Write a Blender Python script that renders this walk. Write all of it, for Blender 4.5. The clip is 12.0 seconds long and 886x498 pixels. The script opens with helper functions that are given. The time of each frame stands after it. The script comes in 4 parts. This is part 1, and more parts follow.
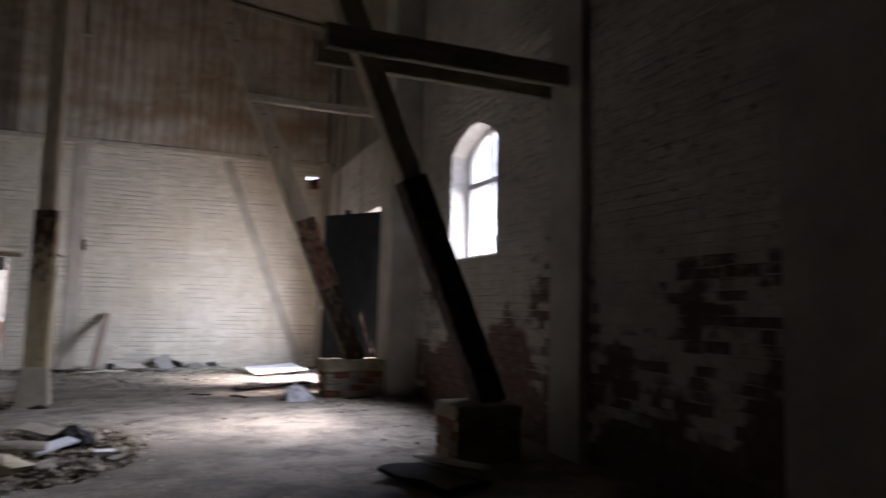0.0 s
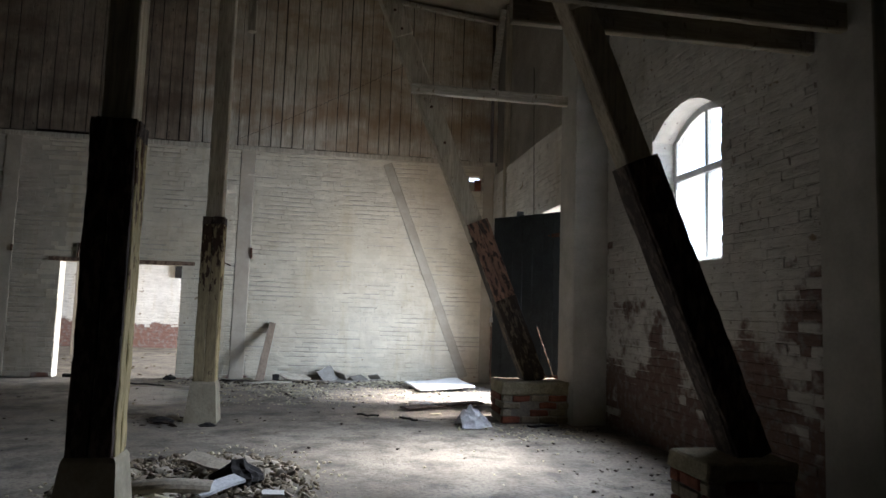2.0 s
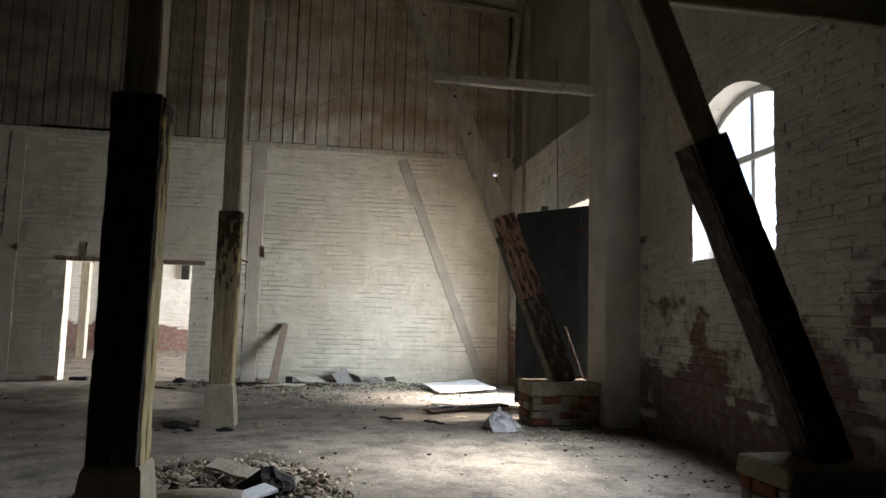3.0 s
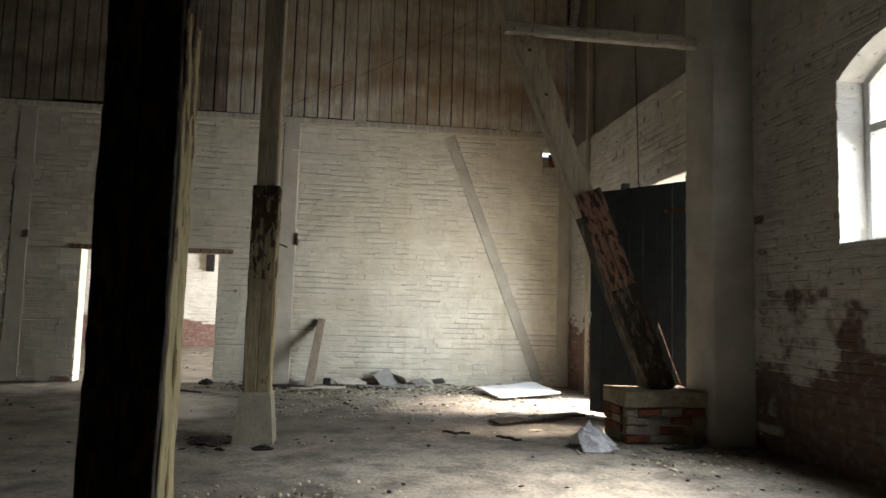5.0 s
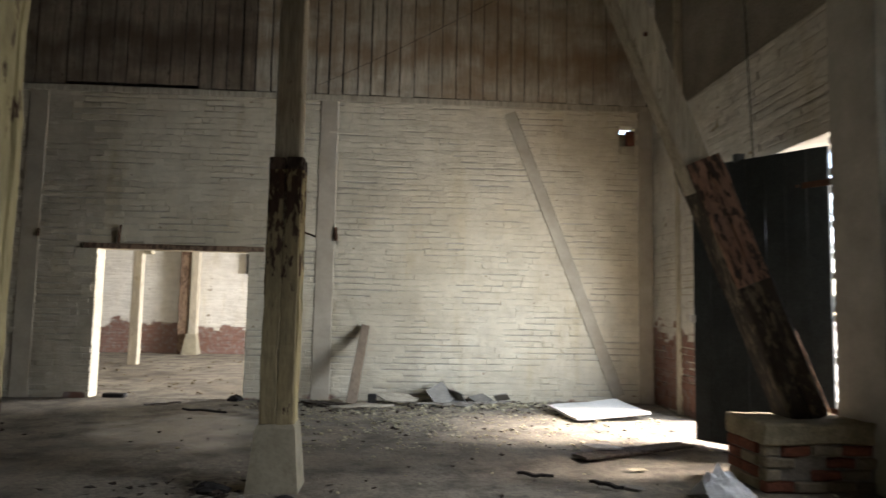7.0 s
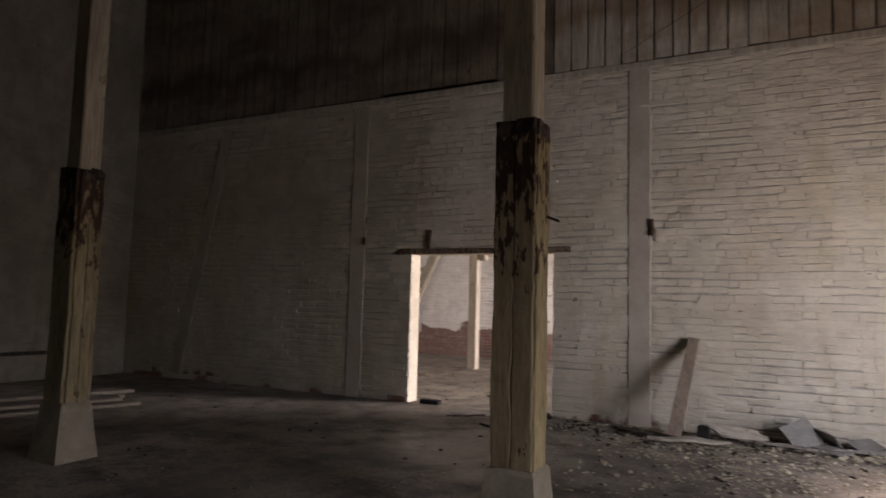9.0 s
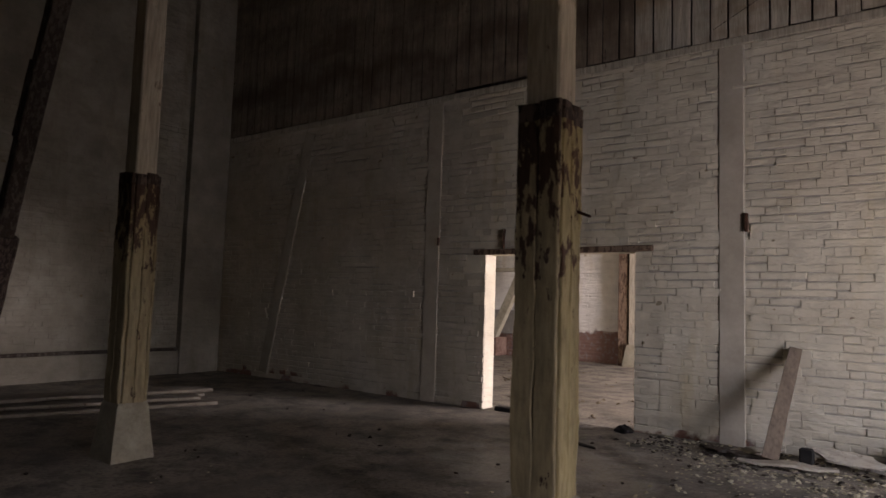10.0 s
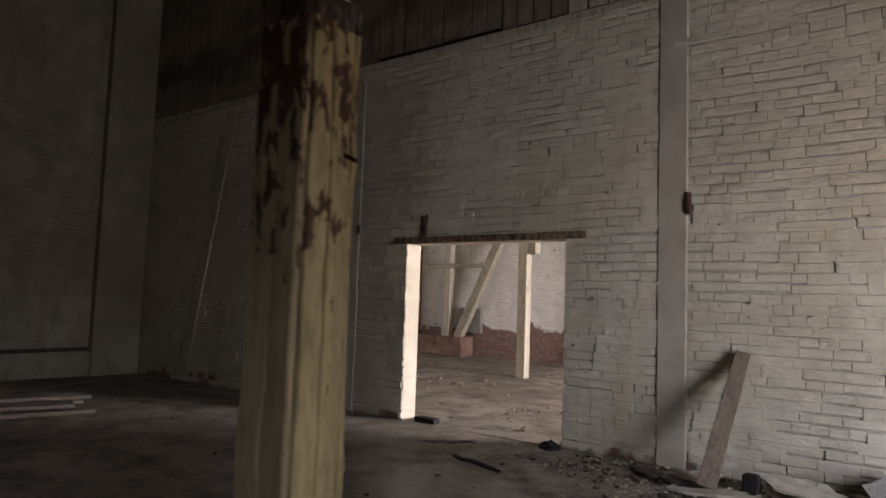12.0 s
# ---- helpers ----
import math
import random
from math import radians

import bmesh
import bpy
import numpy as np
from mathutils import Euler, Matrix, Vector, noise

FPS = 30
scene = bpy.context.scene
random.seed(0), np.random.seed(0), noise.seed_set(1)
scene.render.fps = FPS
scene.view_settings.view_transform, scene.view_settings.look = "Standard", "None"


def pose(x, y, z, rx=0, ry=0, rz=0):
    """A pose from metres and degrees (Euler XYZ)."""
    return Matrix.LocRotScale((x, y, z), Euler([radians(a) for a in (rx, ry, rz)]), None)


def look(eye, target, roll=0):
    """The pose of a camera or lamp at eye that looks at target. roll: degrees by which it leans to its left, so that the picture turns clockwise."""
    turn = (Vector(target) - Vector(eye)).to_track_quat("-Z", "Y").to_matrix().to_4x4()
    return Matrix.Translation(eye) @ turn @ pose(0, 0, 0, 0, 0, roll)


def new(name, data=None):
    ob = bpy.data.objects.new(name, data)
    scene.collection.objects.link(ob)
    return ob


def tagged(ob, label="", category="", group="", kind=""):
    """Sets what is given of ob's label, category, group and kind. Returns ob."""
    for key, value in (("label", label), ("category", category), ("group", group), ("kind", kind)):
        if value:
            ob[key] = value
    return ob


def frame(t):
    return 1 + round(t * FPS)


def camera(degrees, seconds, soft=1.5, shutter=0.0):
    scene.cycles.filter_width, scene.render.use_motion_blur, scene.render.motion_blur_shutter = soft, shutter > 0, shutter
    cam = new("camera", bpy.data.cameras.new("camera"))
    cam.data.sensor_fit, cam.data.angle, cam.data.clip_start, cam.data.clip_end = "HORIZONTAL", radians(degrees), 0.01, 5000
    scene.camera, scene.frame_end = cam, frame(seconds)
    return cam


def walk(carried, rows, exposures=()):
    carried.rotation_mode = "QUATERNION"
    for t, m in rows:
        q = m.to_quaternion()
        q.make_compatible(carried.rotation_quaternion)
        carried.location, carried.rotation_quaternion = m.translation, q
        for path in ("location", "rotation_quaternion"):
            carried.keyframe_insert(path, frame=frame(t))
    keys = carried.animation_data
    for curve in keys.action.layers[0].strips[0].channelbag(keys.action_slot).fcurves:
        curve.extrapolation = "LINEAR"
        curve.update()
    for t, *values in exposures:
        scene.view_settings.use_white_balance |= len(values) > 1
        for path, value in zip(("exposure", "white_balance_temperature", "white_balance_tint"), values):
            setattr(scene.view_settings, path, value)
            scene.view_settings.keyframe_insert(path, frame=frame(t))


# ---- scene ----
cam = camera(67.3, 12.0, shutter=0.5)
PATH = [
    (0, (2.879, -14.803, 1.372), (3.628, -12.956, 1.547), 1.3),
    (0.5, (2.917, -14.528, 1.383), (3.315, -12.576, 1.556), 1.7),
    (1, (2.836, -14.113, 1.394), (3.192, -12.152, 1.57), 1.6),
    (1.5, (2.824, -13.716, 1.391), (3.166, -11.753, 1.565), 1.5),
    (2, (2.749, -13.457, 1.451), (3.084, -11.494, 1.634), 1.8),
    (2.5, (2.594, -13.267, 1.414), (2.929, -11.305, 1.608), 1.6),
    (4.5, (2.323, -11.969, 1.36), (2.639, -10.001, 1.532), 1.4),
    (5, (2.162, -11.587, 1.376), (2.436, -9.613, 1.547), 1.6),
    (5.5, (2.089, -11.195, 1.361), (2.348, -9.22, 1.533), 1.4),
    (6, (2.042, -10.776, 1.385), (2.3, -8.8, 1.554), 1.5),
    (6.5, (2.098, -10.376, 1.383), (2.352, -8.4, 1.556), 1.3),
    (8.5, (2.58, -8.825, 1.421), (1.842, -6.974, 1.588), 1.7),
    (9, (2.731, -8.47, 1.412), (1.81, -6.703, 1.581), 1.5),
    (9.5, (2.901, -8.16, 1.432), (1.753, -6.531, 1.601), 1.8),
    (10, (2.986, -7.844, 1.465), (1.781, -6.256, 1.624), 1.8),
    (10.5, (3.083, -7.503, 1.483), (1.87, -5.921, 1.64), 1.9),
    (11, (3.079, -7.106, 1.515), (1.865, -5.522, 1.656), 2.1),
    (11.5, (3.098, -6.727, 1.502), (1.89, -5.139, 1.643), 2.0),
    (12, (3.16, -6.293, 1.453), (1.95, -4.708, 1.61), 2.0),
]
EXPOSURES = [(0.0, 2.65, 6200, 30), (0.7, 2.7, 6200, 26), (1.5, 2.75, 5900, 20), (2.5, 2.7, 6300, 18), (4.5, 2.7, 6800, 16), (6.5, 2.78, 6850, 15), (8.5, 1.85, 7050, 32), (9.5, 1.9, 7100, 34), (12.0, 1.95, 6900, 30)]
walk(cam, [(t, look(e, g, r)) for t, e, g, r in PATH], EXPOSURES)

# ---- light ----
world = bpy.data.worlds.new("sky")
scene.world = world
world.use_nodes = True
wn = world.node_tree
sky = wn.nodes.new("ShaderNodeTexSky")
sky.sky_type = 'NISHITA'
sky.sun_disc = False
sky.sun_elevation = radians(48)
sky.sun_rotation = radians(90)
wn.links.new(sky.outputs[0], wn.nodes["Background"].inputs[0])
wn.nodes["Background"].inputs[1].default_value = 0.15
SUN = new("sun", bpy.data.lights.new("sun", 'SUN'))
SUN.data.energy = 5.0
SUN.data.angle = radians(21)
SUN.data.color = (1.0, 0.95, 0.88)
SUN.matrix_world = look((13.4, -0.4, 14.9), (0, 0, 0))


def daylight(name, at, target, w, h, watts, color, spread):
    """Daylight entering an opening."""
    lamp = bpy.data.lights.new(name, 'AREA')
    lamp.shape, lamp.size, lamp.size_y = 'RECTANGLE', w, h
    lamp.energy, lamp.color, lamp.spread = watts, color, radians(spread)
    ob = new(name, lamp)
    ob.matrix_world = look(at, target)
    return ob


daylight("gate_daylight", (6.55, -2.95, 1.75), (-1.5, 0.0, 0.2), 1.2, 2.0, 18, (0.7, 0.86, 1.0), 104)
daylight("window_daylight", (6.9, -6.97, 2.75), (4.0, -7.0, 0.0), 1.3, 1.3, 27, (0.8, 0.9, 1.0), 82)
daylight("next_room_daylight", (6.3, 4.6, 2.05), (2.0, 4.2, 0.2), 3.0, 2.2, 300, (0.88, 0.95, 1.0), 150)


# ---- materials ----
def nodes_of(name):
    m = bpy.data.materials.new(name)
    m.use_nodes = True
    t = m.node_tree
    return m, t, t.nodes["Principled BSDF"]


def add_node(t, kind, **values):
    n = t.nodes.new(kind)
    for key, value in values.items():
        n.inputs[key].default_value = value
    return n


def noise_node(t, scale, detail=6.0, rough=0.6, stretch=None, slope=0.0):
    geo = t.nodes.new("ShaderNodeNewGeometry")
    out = geo.outputs["Position"]
    if slope:
        r = t.nodes.new("ShaderNodeVectorRotate")
        r.rotation_type = 'Y_AXIS'
        r.inputs["Angle"].default_value = radians(slope)
        t.links.new(out, r.inputs["Vector"])
        out = r.outputs[0]
    if stretch:
        m = t.nodes.new("ShaderNodeVectorMath")
        m.operation = 'MULTIPLY'
        m.inputs[1].default_value = stretch
        t.links.new(out, m.inputs[0])
        out = m.outputs[0]
    n = add_node(t, "ShaderNodeTexNoise", Scale=scale, Detail=detail, Roughness=rough)
    t.links.new(out, n.inputs["Vector"])
    return n.outputs["Fac"]


def ramp_node(t, src, stops):
    r = t.nodes.new("ShaderNodeValToRGB")
    els = r.color_ramp.elements
    while len(els) < len(stops):
        els.new(0.5)
    for e, (p, c) in zip(els, stops):
        e.position = p
        e.color = (*c, 1) if not isinstance(c, (int, float)) else (c, c, c, 1)
    t.links.new(src, r.inputs[0])
    return r.outputs[0]


def mix_node(t, fac, a, b, mode='MIX'):
    m = t.nodes.new("ShaderNodeMix")
    m.data_type, m.blend_type = 'RGBA', mode
    for src, i in ((fac, 0), (a, 6), (b, 7)):
        if isinstance(src, bpy.types.NodeSocket):
            t.links.new(src, m.inputs[i])
        elif isinstance(src, tuple):
            m.inputs[i].default_value = (*src, 1)
        else:
            m.inputs[i].default_value = src
    return m.outputs[2]


def math_node(t, op, a, b=0.0, clamp=False):
    m = t.nodes.new("ShaderNodeMath")
    m.operation, m.use_clamp = op, clamp
    for i, src in enumerate((a, b)):
        if isinstance(src, bpy.types.NodeSocket):
            t.links.new(src, m.inputs[i])
        else:
            m.inputs[i].default_value = src
    return m.outputs[0]


def bump_node(t, bsdf, heights, strength=0.5, distance=0.01):
    total = heights[0]
    for h in heights[1:]:
        total = math_node(t, 'ADD', total, h)
    b = add_node(t, "ShaderNodeBump", Strength=strength, Distance=distance)
    t.links.new(total, b.inputs["Height"])
    t.links.new(b.outputs[0], bsdf.inputs["Normal"])


def axis_node(t, axis):
    geo = t.nodes.new("ShaderNodeNewGeometry")
    s = t.nodes.new("ShaderNodeSeparateXYZ")
    t.links.new(geo.outputs["Position"], s.inputs[0])
    return s.outputs[axis]


def whitewash(name, light, dark, red_top, spread, chips=0.0, red=(0.2, 0.08, 0.052)):
    """Limewashed brick: flaking to bare red brick up to about red_top metres, with chips of it anywhere."""
    m, t, b = nodes_of(name)
    big = noise_node(t, 0.55, 5, 0.6)
    mid = noise_node(t, 3.2, 6, 0.65)
    fine = noise_node(t, 38, 5, 0.7)
    paint = mix_node(t, ramp_node(t, big, [(0.32, 0.0), (0.68, 1.0)]), dark, light)
    paint = mix_node(t, ramp_node(t, mid, [(0.35, 0.4), (0.6, 0.0)]), paint, tuple(c * 0.72 for c in dark))
    geo = t.nodes.new("ShaderNodeNewGeometry")
    paint = mix_node(t, 0.18, paint, mix_node(t, geo.outputs["Random Per Island"], (0.62, 0.6, 0.56), (1, 1, 1)), 'MULTIPLY')
    bare = mix_node(t, fine, tuple(c * 0.55 for c in red), tuple(c * 1.25 for c in red))
    bare = mix_node(t, ramp_node(t, noise_node(t, 9, 4, 0.6), [(0.5, 0.0), (0.62, 1.0)]), bare, tuple(0.5 * c + 0.1 for c in red))
    z = axis_node(t, 2)
    low = math_node(t, 'DIVIDE', math_node(t, 'SUBTRACT', red_top, z), spread)
    edge = math_node(t, 'MULTIPLY', math_node(t, 'SUBTRACT', noise_node(t, 1.5, 6, 0.58), 0.5), 6.0)
    edge = math_node(t, 'ADD', edge, math_node(t, 'MULTIPLY', math_node(t, 'SUBTRACT', geo.outputs["Random Per Island"], 0.5), 1.4))
    mask = math_node(t, 'ADD', math_node(t, 'MULTIPLY', low, 2.0), edge)
    mask = ramp_node(t, math_node(t, 'MULTIPLY', mask, 1.0, True), [(0.35, 0.0), (0.75, 0.9)])
    rusty = ramp_node(t, noise_node(t, 5.5, 2, 0.4, (1, 1, 1.5)), [(0.735, 0.0), (0.77, 0.75)])
    paint = mix_node(t, rusty, paint, (0.2, 0.14, 0.07))
    runs = ramp_node(t, noise_node(t, 1.7, 4, 0.6, (1.6, 1.6, 0.3)), [(0.56, 0.0), (0.72, 0.4)])
    paint = mix_node(t, runs, paint, (dark[0] * 0.8, dark[1] * 0.72, dark[2] * 0.52))
    if chips:
        spots = ramp_node(t, noise_node(t, 11, 3, 0.5), [(0.74 - chips, 0.0), (0.76 - chips, 1.0)])
        mask = math_node(t, 'MAXIMUM', mask, math_node(t, 'MULTIPLY', spots, 0.6))
    t.links.new(mix_node(t, mask, paint, bare), b.inputs["Base Color"])
    b.inputs["Roughness"].default_value = 0.93
    b.inputs["Specular IOR Level"].default_value = 0.2
    bump_node(t, b, [math_node(t, 'MULTIPLY', fine, 0.35), math_node(t, 'MULTIPLY', mid, 0.8), math_node(t, 'MULTIPLY', mask, -0.4), math_node(t, 'MULTIPLY', noise_node(t, 4.5, 4, 0.55, (1, 1, 2.6)), 1.8)], 0.95, 0.018)
    return m


def timber_paint(name, paint, bare, worn, stretch, dark=(0.02, 0.014, 0.012), rough=0.85, stain=None, rise=None, slope=0.0, patch=12):
    """Painted timber, flaked to bare wood. worn: 0 sound to 1 bare."""
    m, t, b = nodes_of(name)
    grain = noise_node(t, 9, 8, 0.65, stretch, slope)
    streak = noise_node(t, 2.2, 5, 0.6, stretch, slope)
    fine = noise_node(t, 70, 4, 0.6)
    wood = mix_node(t, ramp_node(t, grain, [(0.3, 0.0), (0.7, 1.0)]), tuple(c * 0.45 for c in bare), bare)
    coat = mix_node(t, ramp_node(t, streak, [(0.3, 0.0), (0.7, 1.0)]), tuple(c * 0.68 for c in paint), paint)
    coat = mix_node(t, ramp_node(t, grain, [(0.36, 0.35), (0.56, 0.0)]), coat, dark)
    if stain:
        coat = mix_node(t, ramp_node(t, noise_node(t, 0.9, 6, 0.65, (0.8, 1, 1.6)), [(0.42, 0.0), (0.62, 0.7)]), coat, stain)
        tide = math_node(t, 'ADD', axis_node(t, 2), math_node(t, 'MULTIPLY', noise_node(t, 0.8, 4, 0.55, (1, 0, 0)), 1.3))
        tide = math_node(t, 'ABSOLUTE', math_node(t, 'SUBTRACT', tide, 5.95))
        tide = math_node(t, 'ADD', tide, math_node(t, 'MULTIPLY', math_node(t, 'SUBTRACT', streak, 0.5), 0.5))
        coat = mix_node(t, ramp_node(t, tide, [(0.02, 0.75), (0.3, 0.0)]), coat, stain)
    flaking = math_node(t, 'ADD', noise_node(t, patch, 8, 0.66, (1.6, 1.6, 0.55), slope), math_node(t, 'MULTIPLY', math_node(t, 'SUBTRACT', grain, 0.5), 0.4))
    if rise:
        rot = math_node(t, 'MULTIPLY', math_node(t, 'SUBTRACT', axis_node(t, 2), rise[0]), 1 / (rise[1] - rise[0]))
        rot = math_node(t, 'ADD', rot, math_node(t, 'MULTIPLY', math_node(t, 'SUBTRACT', noise_node(t, 3.5, 4, 0.6), 0.5), 2.2), True)
        flaking = math_node(t, 'ADD', flaking, math_node(t, 'MULTIPLY', rot, rise[2]))
    flake = ramp_node(t, flaking,
                      [(0.68 - 0.45 * worn, 0.0), (0.72 - 0.45 * worn, 1.0)])
    t.links.new(mix_node(t, flake, coat, wood), b.inputs["Base Color"])
    b.inputs["Roughness"].default_value = rough
    b.inputs["Specular IOR Level"].default_value = 0.25
    bump_node(t, b, [math_node(t, 'MULTIPLY', grain, 1.0), math_node(t, 'MULTIPLY', fine, 0.3), math_node(t, 'MULTIPLY', flake, -0.8)], 0.6, 0.008)
    return m


def mottled(name, a, c, scale=3.0, rough=0.9, relief=0.6, distance=0.008, fine_scale=45, spec=0.25, metal=0.0, speck=0.5):
    m, t, b = nodes_of(name)
    big = noise_node(t, scale, 7, 0.65)
    fine = noise_node(t, fine_scale, 5, 0.65)
    col = mix_node(t, ramp_node(t, big, [(0.3, 0.0), (0.7, 1.0)]), a, c)
    col = mix_node(t, ramp_node(t, fine, [(0.35, speck), (0.6, 0.0)]), col, tuple(x * 0.55 for x in a))
    t.links.new(col, b.inputs["Base Color"])
    b.inputs["Roughness"].default_value = rough
    b.inputs["Specular IOR Level"].default_value = spec
    b.inputs["Metallic"].default_value = metal
    bump_node(t, b, [big, math_node(t, 'MULTIPLY', fine, 0.4)], relief, distance)
    return m


def floor_material():
    m, t, b = nodes_of("earthy_concrete")
    big = noise_node(t, 0.45, 6, 0.62)
    mid = noise_node(t, 2.3, 7, 0.68)
    fine = noise_node(t, 26, 6, 0.7)
    col = mix_node(t, ramp_node(t, big, [(0.35, 0.0), (0.65, 1.0)]), (0.19, 0.16, 0.12), (0.36, 0.315, 0.245))
    col = mix_node(t, ramp_node(t, mid, [(0.36, 0.85), (0.56, 0.0)]), col, (0.075, 0.062, 0.05))
    col = mix_node(t, ramp_node(t, fine, [(0.36, 0.6), (0.52, 0.0)]), col, (0.06, 0.05, 0.042))
    col = mix_node(t, ramp_node(t, noise_node(t, 60, 3, 0.5), [(0.66, 0.0), (0.72, 0.6)]), col, (0.42, 0.39, 0.34))
    t.links.new(col, b.inputs["Base Color"])
    damp = ramp_node(t, big, [(0.35, 0.55), (0.6, 0.95)])
    geo = t.nodes.new("ShaderNodeNewGeometry")
    away = t.nodes.new("ShaderNodeVectorMath")
    away.operation = 'DISTANCE'
    away.inputs[1].default_value = (0.1, -2.3, 0.0)
    t.links.new(geo.outputs["Position"], away.inputs[0])
    wet = math_node(t, 'ADD', math_node(t, 'MULTIPLY', away.outputs["Value"], 0.42), math_node(t, 'SUBTRACT', noise_node(t, 1.6, 5, 0.6), 0.5))
    wet = ramp_node(t, wet, [(0.3, 1.0), (0.62, 0.0)])
    damp = mix_node(t, wet, damp, (0.28, 0.28, 0.28))
    t.links.new(damp, b.inputs["Roughness"])
    b.inputs["Specular IOR Level"].default_value = 0.3
    bump_node(t, b, [math_node(t, 'MULTIPLY', mid, 1.4), math_node(t, 'MULTIPLY', fine, 0.6)], 0.8, 0.02)
    return m


LIME_FAR = whitewash("limewashed_brick", (0.73, 0.665, 0.52), (0.56, 0.485, 0.35), 0.03, 0.3, 0.02)
# yellowed limewash, also darkened for the light that fades left of the door
LIME_OLD_SHADED = whitewash("yellowed_shaded_limewash", (0.62, 0.56, 0.45), (0.43, 0.365, 0.265), 0.08, 0.3, 0.0)
LIME_RETURN = whitewash("limewashed_brick_return", (0.7, 0.67, 0.6), (0.5, 0.47, 0.41), 1.25, 0.35, 0.01)
LIME_SIDE = whitewash("limewashed_brick_side", (0.66, 0.64, 0.59), (0.44, 0.42, 0.38), 1.5, 1.7, 0.08, (0.12, 0.062, 0.045))
# west wall limewash, with the weak light there put into its colour
LIME_LEFT_SHADED = whitewash("limewashed_brick_left_shaded", (0.36, 0.325, 0.255), (0.19, 0.165, 0.12), 0.1, 0.5, 0.0)
LIME_NEXT = whitewash("limewashed_brick_next", (0.78, 0.75, 0.68), (0.66, 0.62, 0.54), 0.85, 0.3, 0.0, (0.17, 0.07, 0.045))
DARK_PLASTER = mottled("dark_plaster", (0.2, 0.18, 0.15), (0.36, 0.33, 0.28), 1.2)
SMOOTH_LIME = mottled("limewashed_render", (0.34, 0.325, 0.285), (0.52, 0.5, 0.45), 1.8, 0.92, 0.5, 0.012, 30, 0.25, 0.0, 0.12)
RED_BRICK = mottled("worn_red_brick", (0.13, 0.045, 0.028), (0.3, 0.11, 0.065), 6)
PALE_BRICK = mottled("dusty_brick", (0.2, 0.165, 0.115), (0.38, 0.325, 0.235), 6)
MORTAR = mottled("mortar", (0.2, 0.18, 0.15), (0.36, 0.33, 0.28), 8)
DIRTY_MORTAR = mottled("grimy_mortar", (0.34, 0.3, 0.235), (0.6, 0.55, 0.46), 2.5)
BOARDS = timber_paint("stained_limewashed_boards", (0.62, 0.56, 0.44), (0.26, 0.19, 0.12), 0.05, (6, 6, 0.45), stain=(0.27, 0.18, 0.1))
# stained boards, darkened further for the weaker light on the left
BOARDS_DARK = timber_paint("stained_shaded_boards", (0.33, 0.265, 0.19), (0.12, 0.085, 0.055), 0.1, (6, 6, 0.45), stain=(0.1, 0.07, 0.045))
POST_PAINT = timber_paint("limewashed_timber", (0.56, 0.49, 0.37), (0.3, 0.24, 0.17), 0.12, (5, 5, 0.4))
CASING = timber_paint("peeling_cream_casing", (0.45, 0.36, 0.18), (0.1, 0.052, 0.03), 0.11, (4, 4, 0.8), rise=(1.4, 2.45, 0.18), patch=10)
# spotted cream casing, darkened for sides turned away from the light
CASING_SHADED = timber_paint("shaded_spotted_casing", (0.37, 0.295, 0.165), (0.08, 0.045, 0.028), 0.14, (4, 4, 0.6), rise=(1.5, 2.4, 0.22), patch=11)
BROWN_WOOD = timber_paint("brown_lintel_wood", (0.3, 0.2, 0.13), (0.12, 0.07, 0.045), 0.4, (0.5, 5, 5))
FLUSH = mottled("limewashed_flush_timber", (0.36, 0.305, 0.225), (0.5, 0.44, 0.345), 2.2, 0.9, 0.4, 0.008, 24, 0.25, 0.0, 0.1)
FLUSH_WORN = mottled("worn_flush_timber", (0.33, 0.285, 0.21), (0.48, 0.425, 0.335), 2.2, 0.9, 0.4, 0.008, 24, 0.25, 0.0, 0.1)
# near-black casing wood; on the near post it stands in for shade
DARK_SHADED = timber_paint("dark_shaded_casing", (0.13, 0.095, 0.075), (0.05, 0.034, 0.026), 0.5, (4, 4, 0.5))
CASING_PINK = timber_paint("peeling_pink_casing", (0.36, 0.2, 0.13), (0.065, 0.042, 0.03), 0.4, (4, 4, 0.5), slope=22.3)
CASING_MOTTLED = timber_paint("mottled_casing", (0.2, 0.16, 0.105), (0.055, 0.04, 0.028), 0.55, (4, 4, 0.6), slope=22.3, patch=9)
DARK_TIMBER = timber_paint("dark_timber", (0.12, 0.1, 0.08), (0.06, 0.042, 0.03), 0.5, (1, 4, 4))
PALE_TIMBER = timber_paint("pale_beam", (0.5, 0.46, 0.38), (0.26, 0.2, 0.14), 0.2, (0.5, 5, 5))
BROWN_PLANK = timber_paint("grey_brown_plank", (0.27, 0.2, 0.14), (0.16, 0.11, 0.075), 0.02, (4, 4, 0.5))
DULL_PLANK = timber_paint("grimy_plank", (0.22, 0.185, 0.14), (0.1, 0.075, 0.055), 0.15, (3, 0.5, 3))
BEAM_PAINT = timber_paint("limewashed_beam", (0.42, 0.37, 0.28), (0.2, 0.15, 0.1), 0.18, (0.5, 5, 5))
GREY_PLANK = timber_paint("weathered_plank", (0.42, 0.37, 0.31), (0.2, 0.15, 0.11), 0.3, (3, 3, 0.6))
CONCRETE = mottled("pitted_concrete", (0.22, 0.19, 0.13), (0.38, 0.335, 0.24), 4, 0.92, 0.7, 0.008, 30, 0.25, 0.0, 0.25)
PALE_SLAB = mottled("pale_painted_slab", (0.27, 0.235, 0.16), (0.47, 0.42, 0.31), 5, 0.9, 0.5)
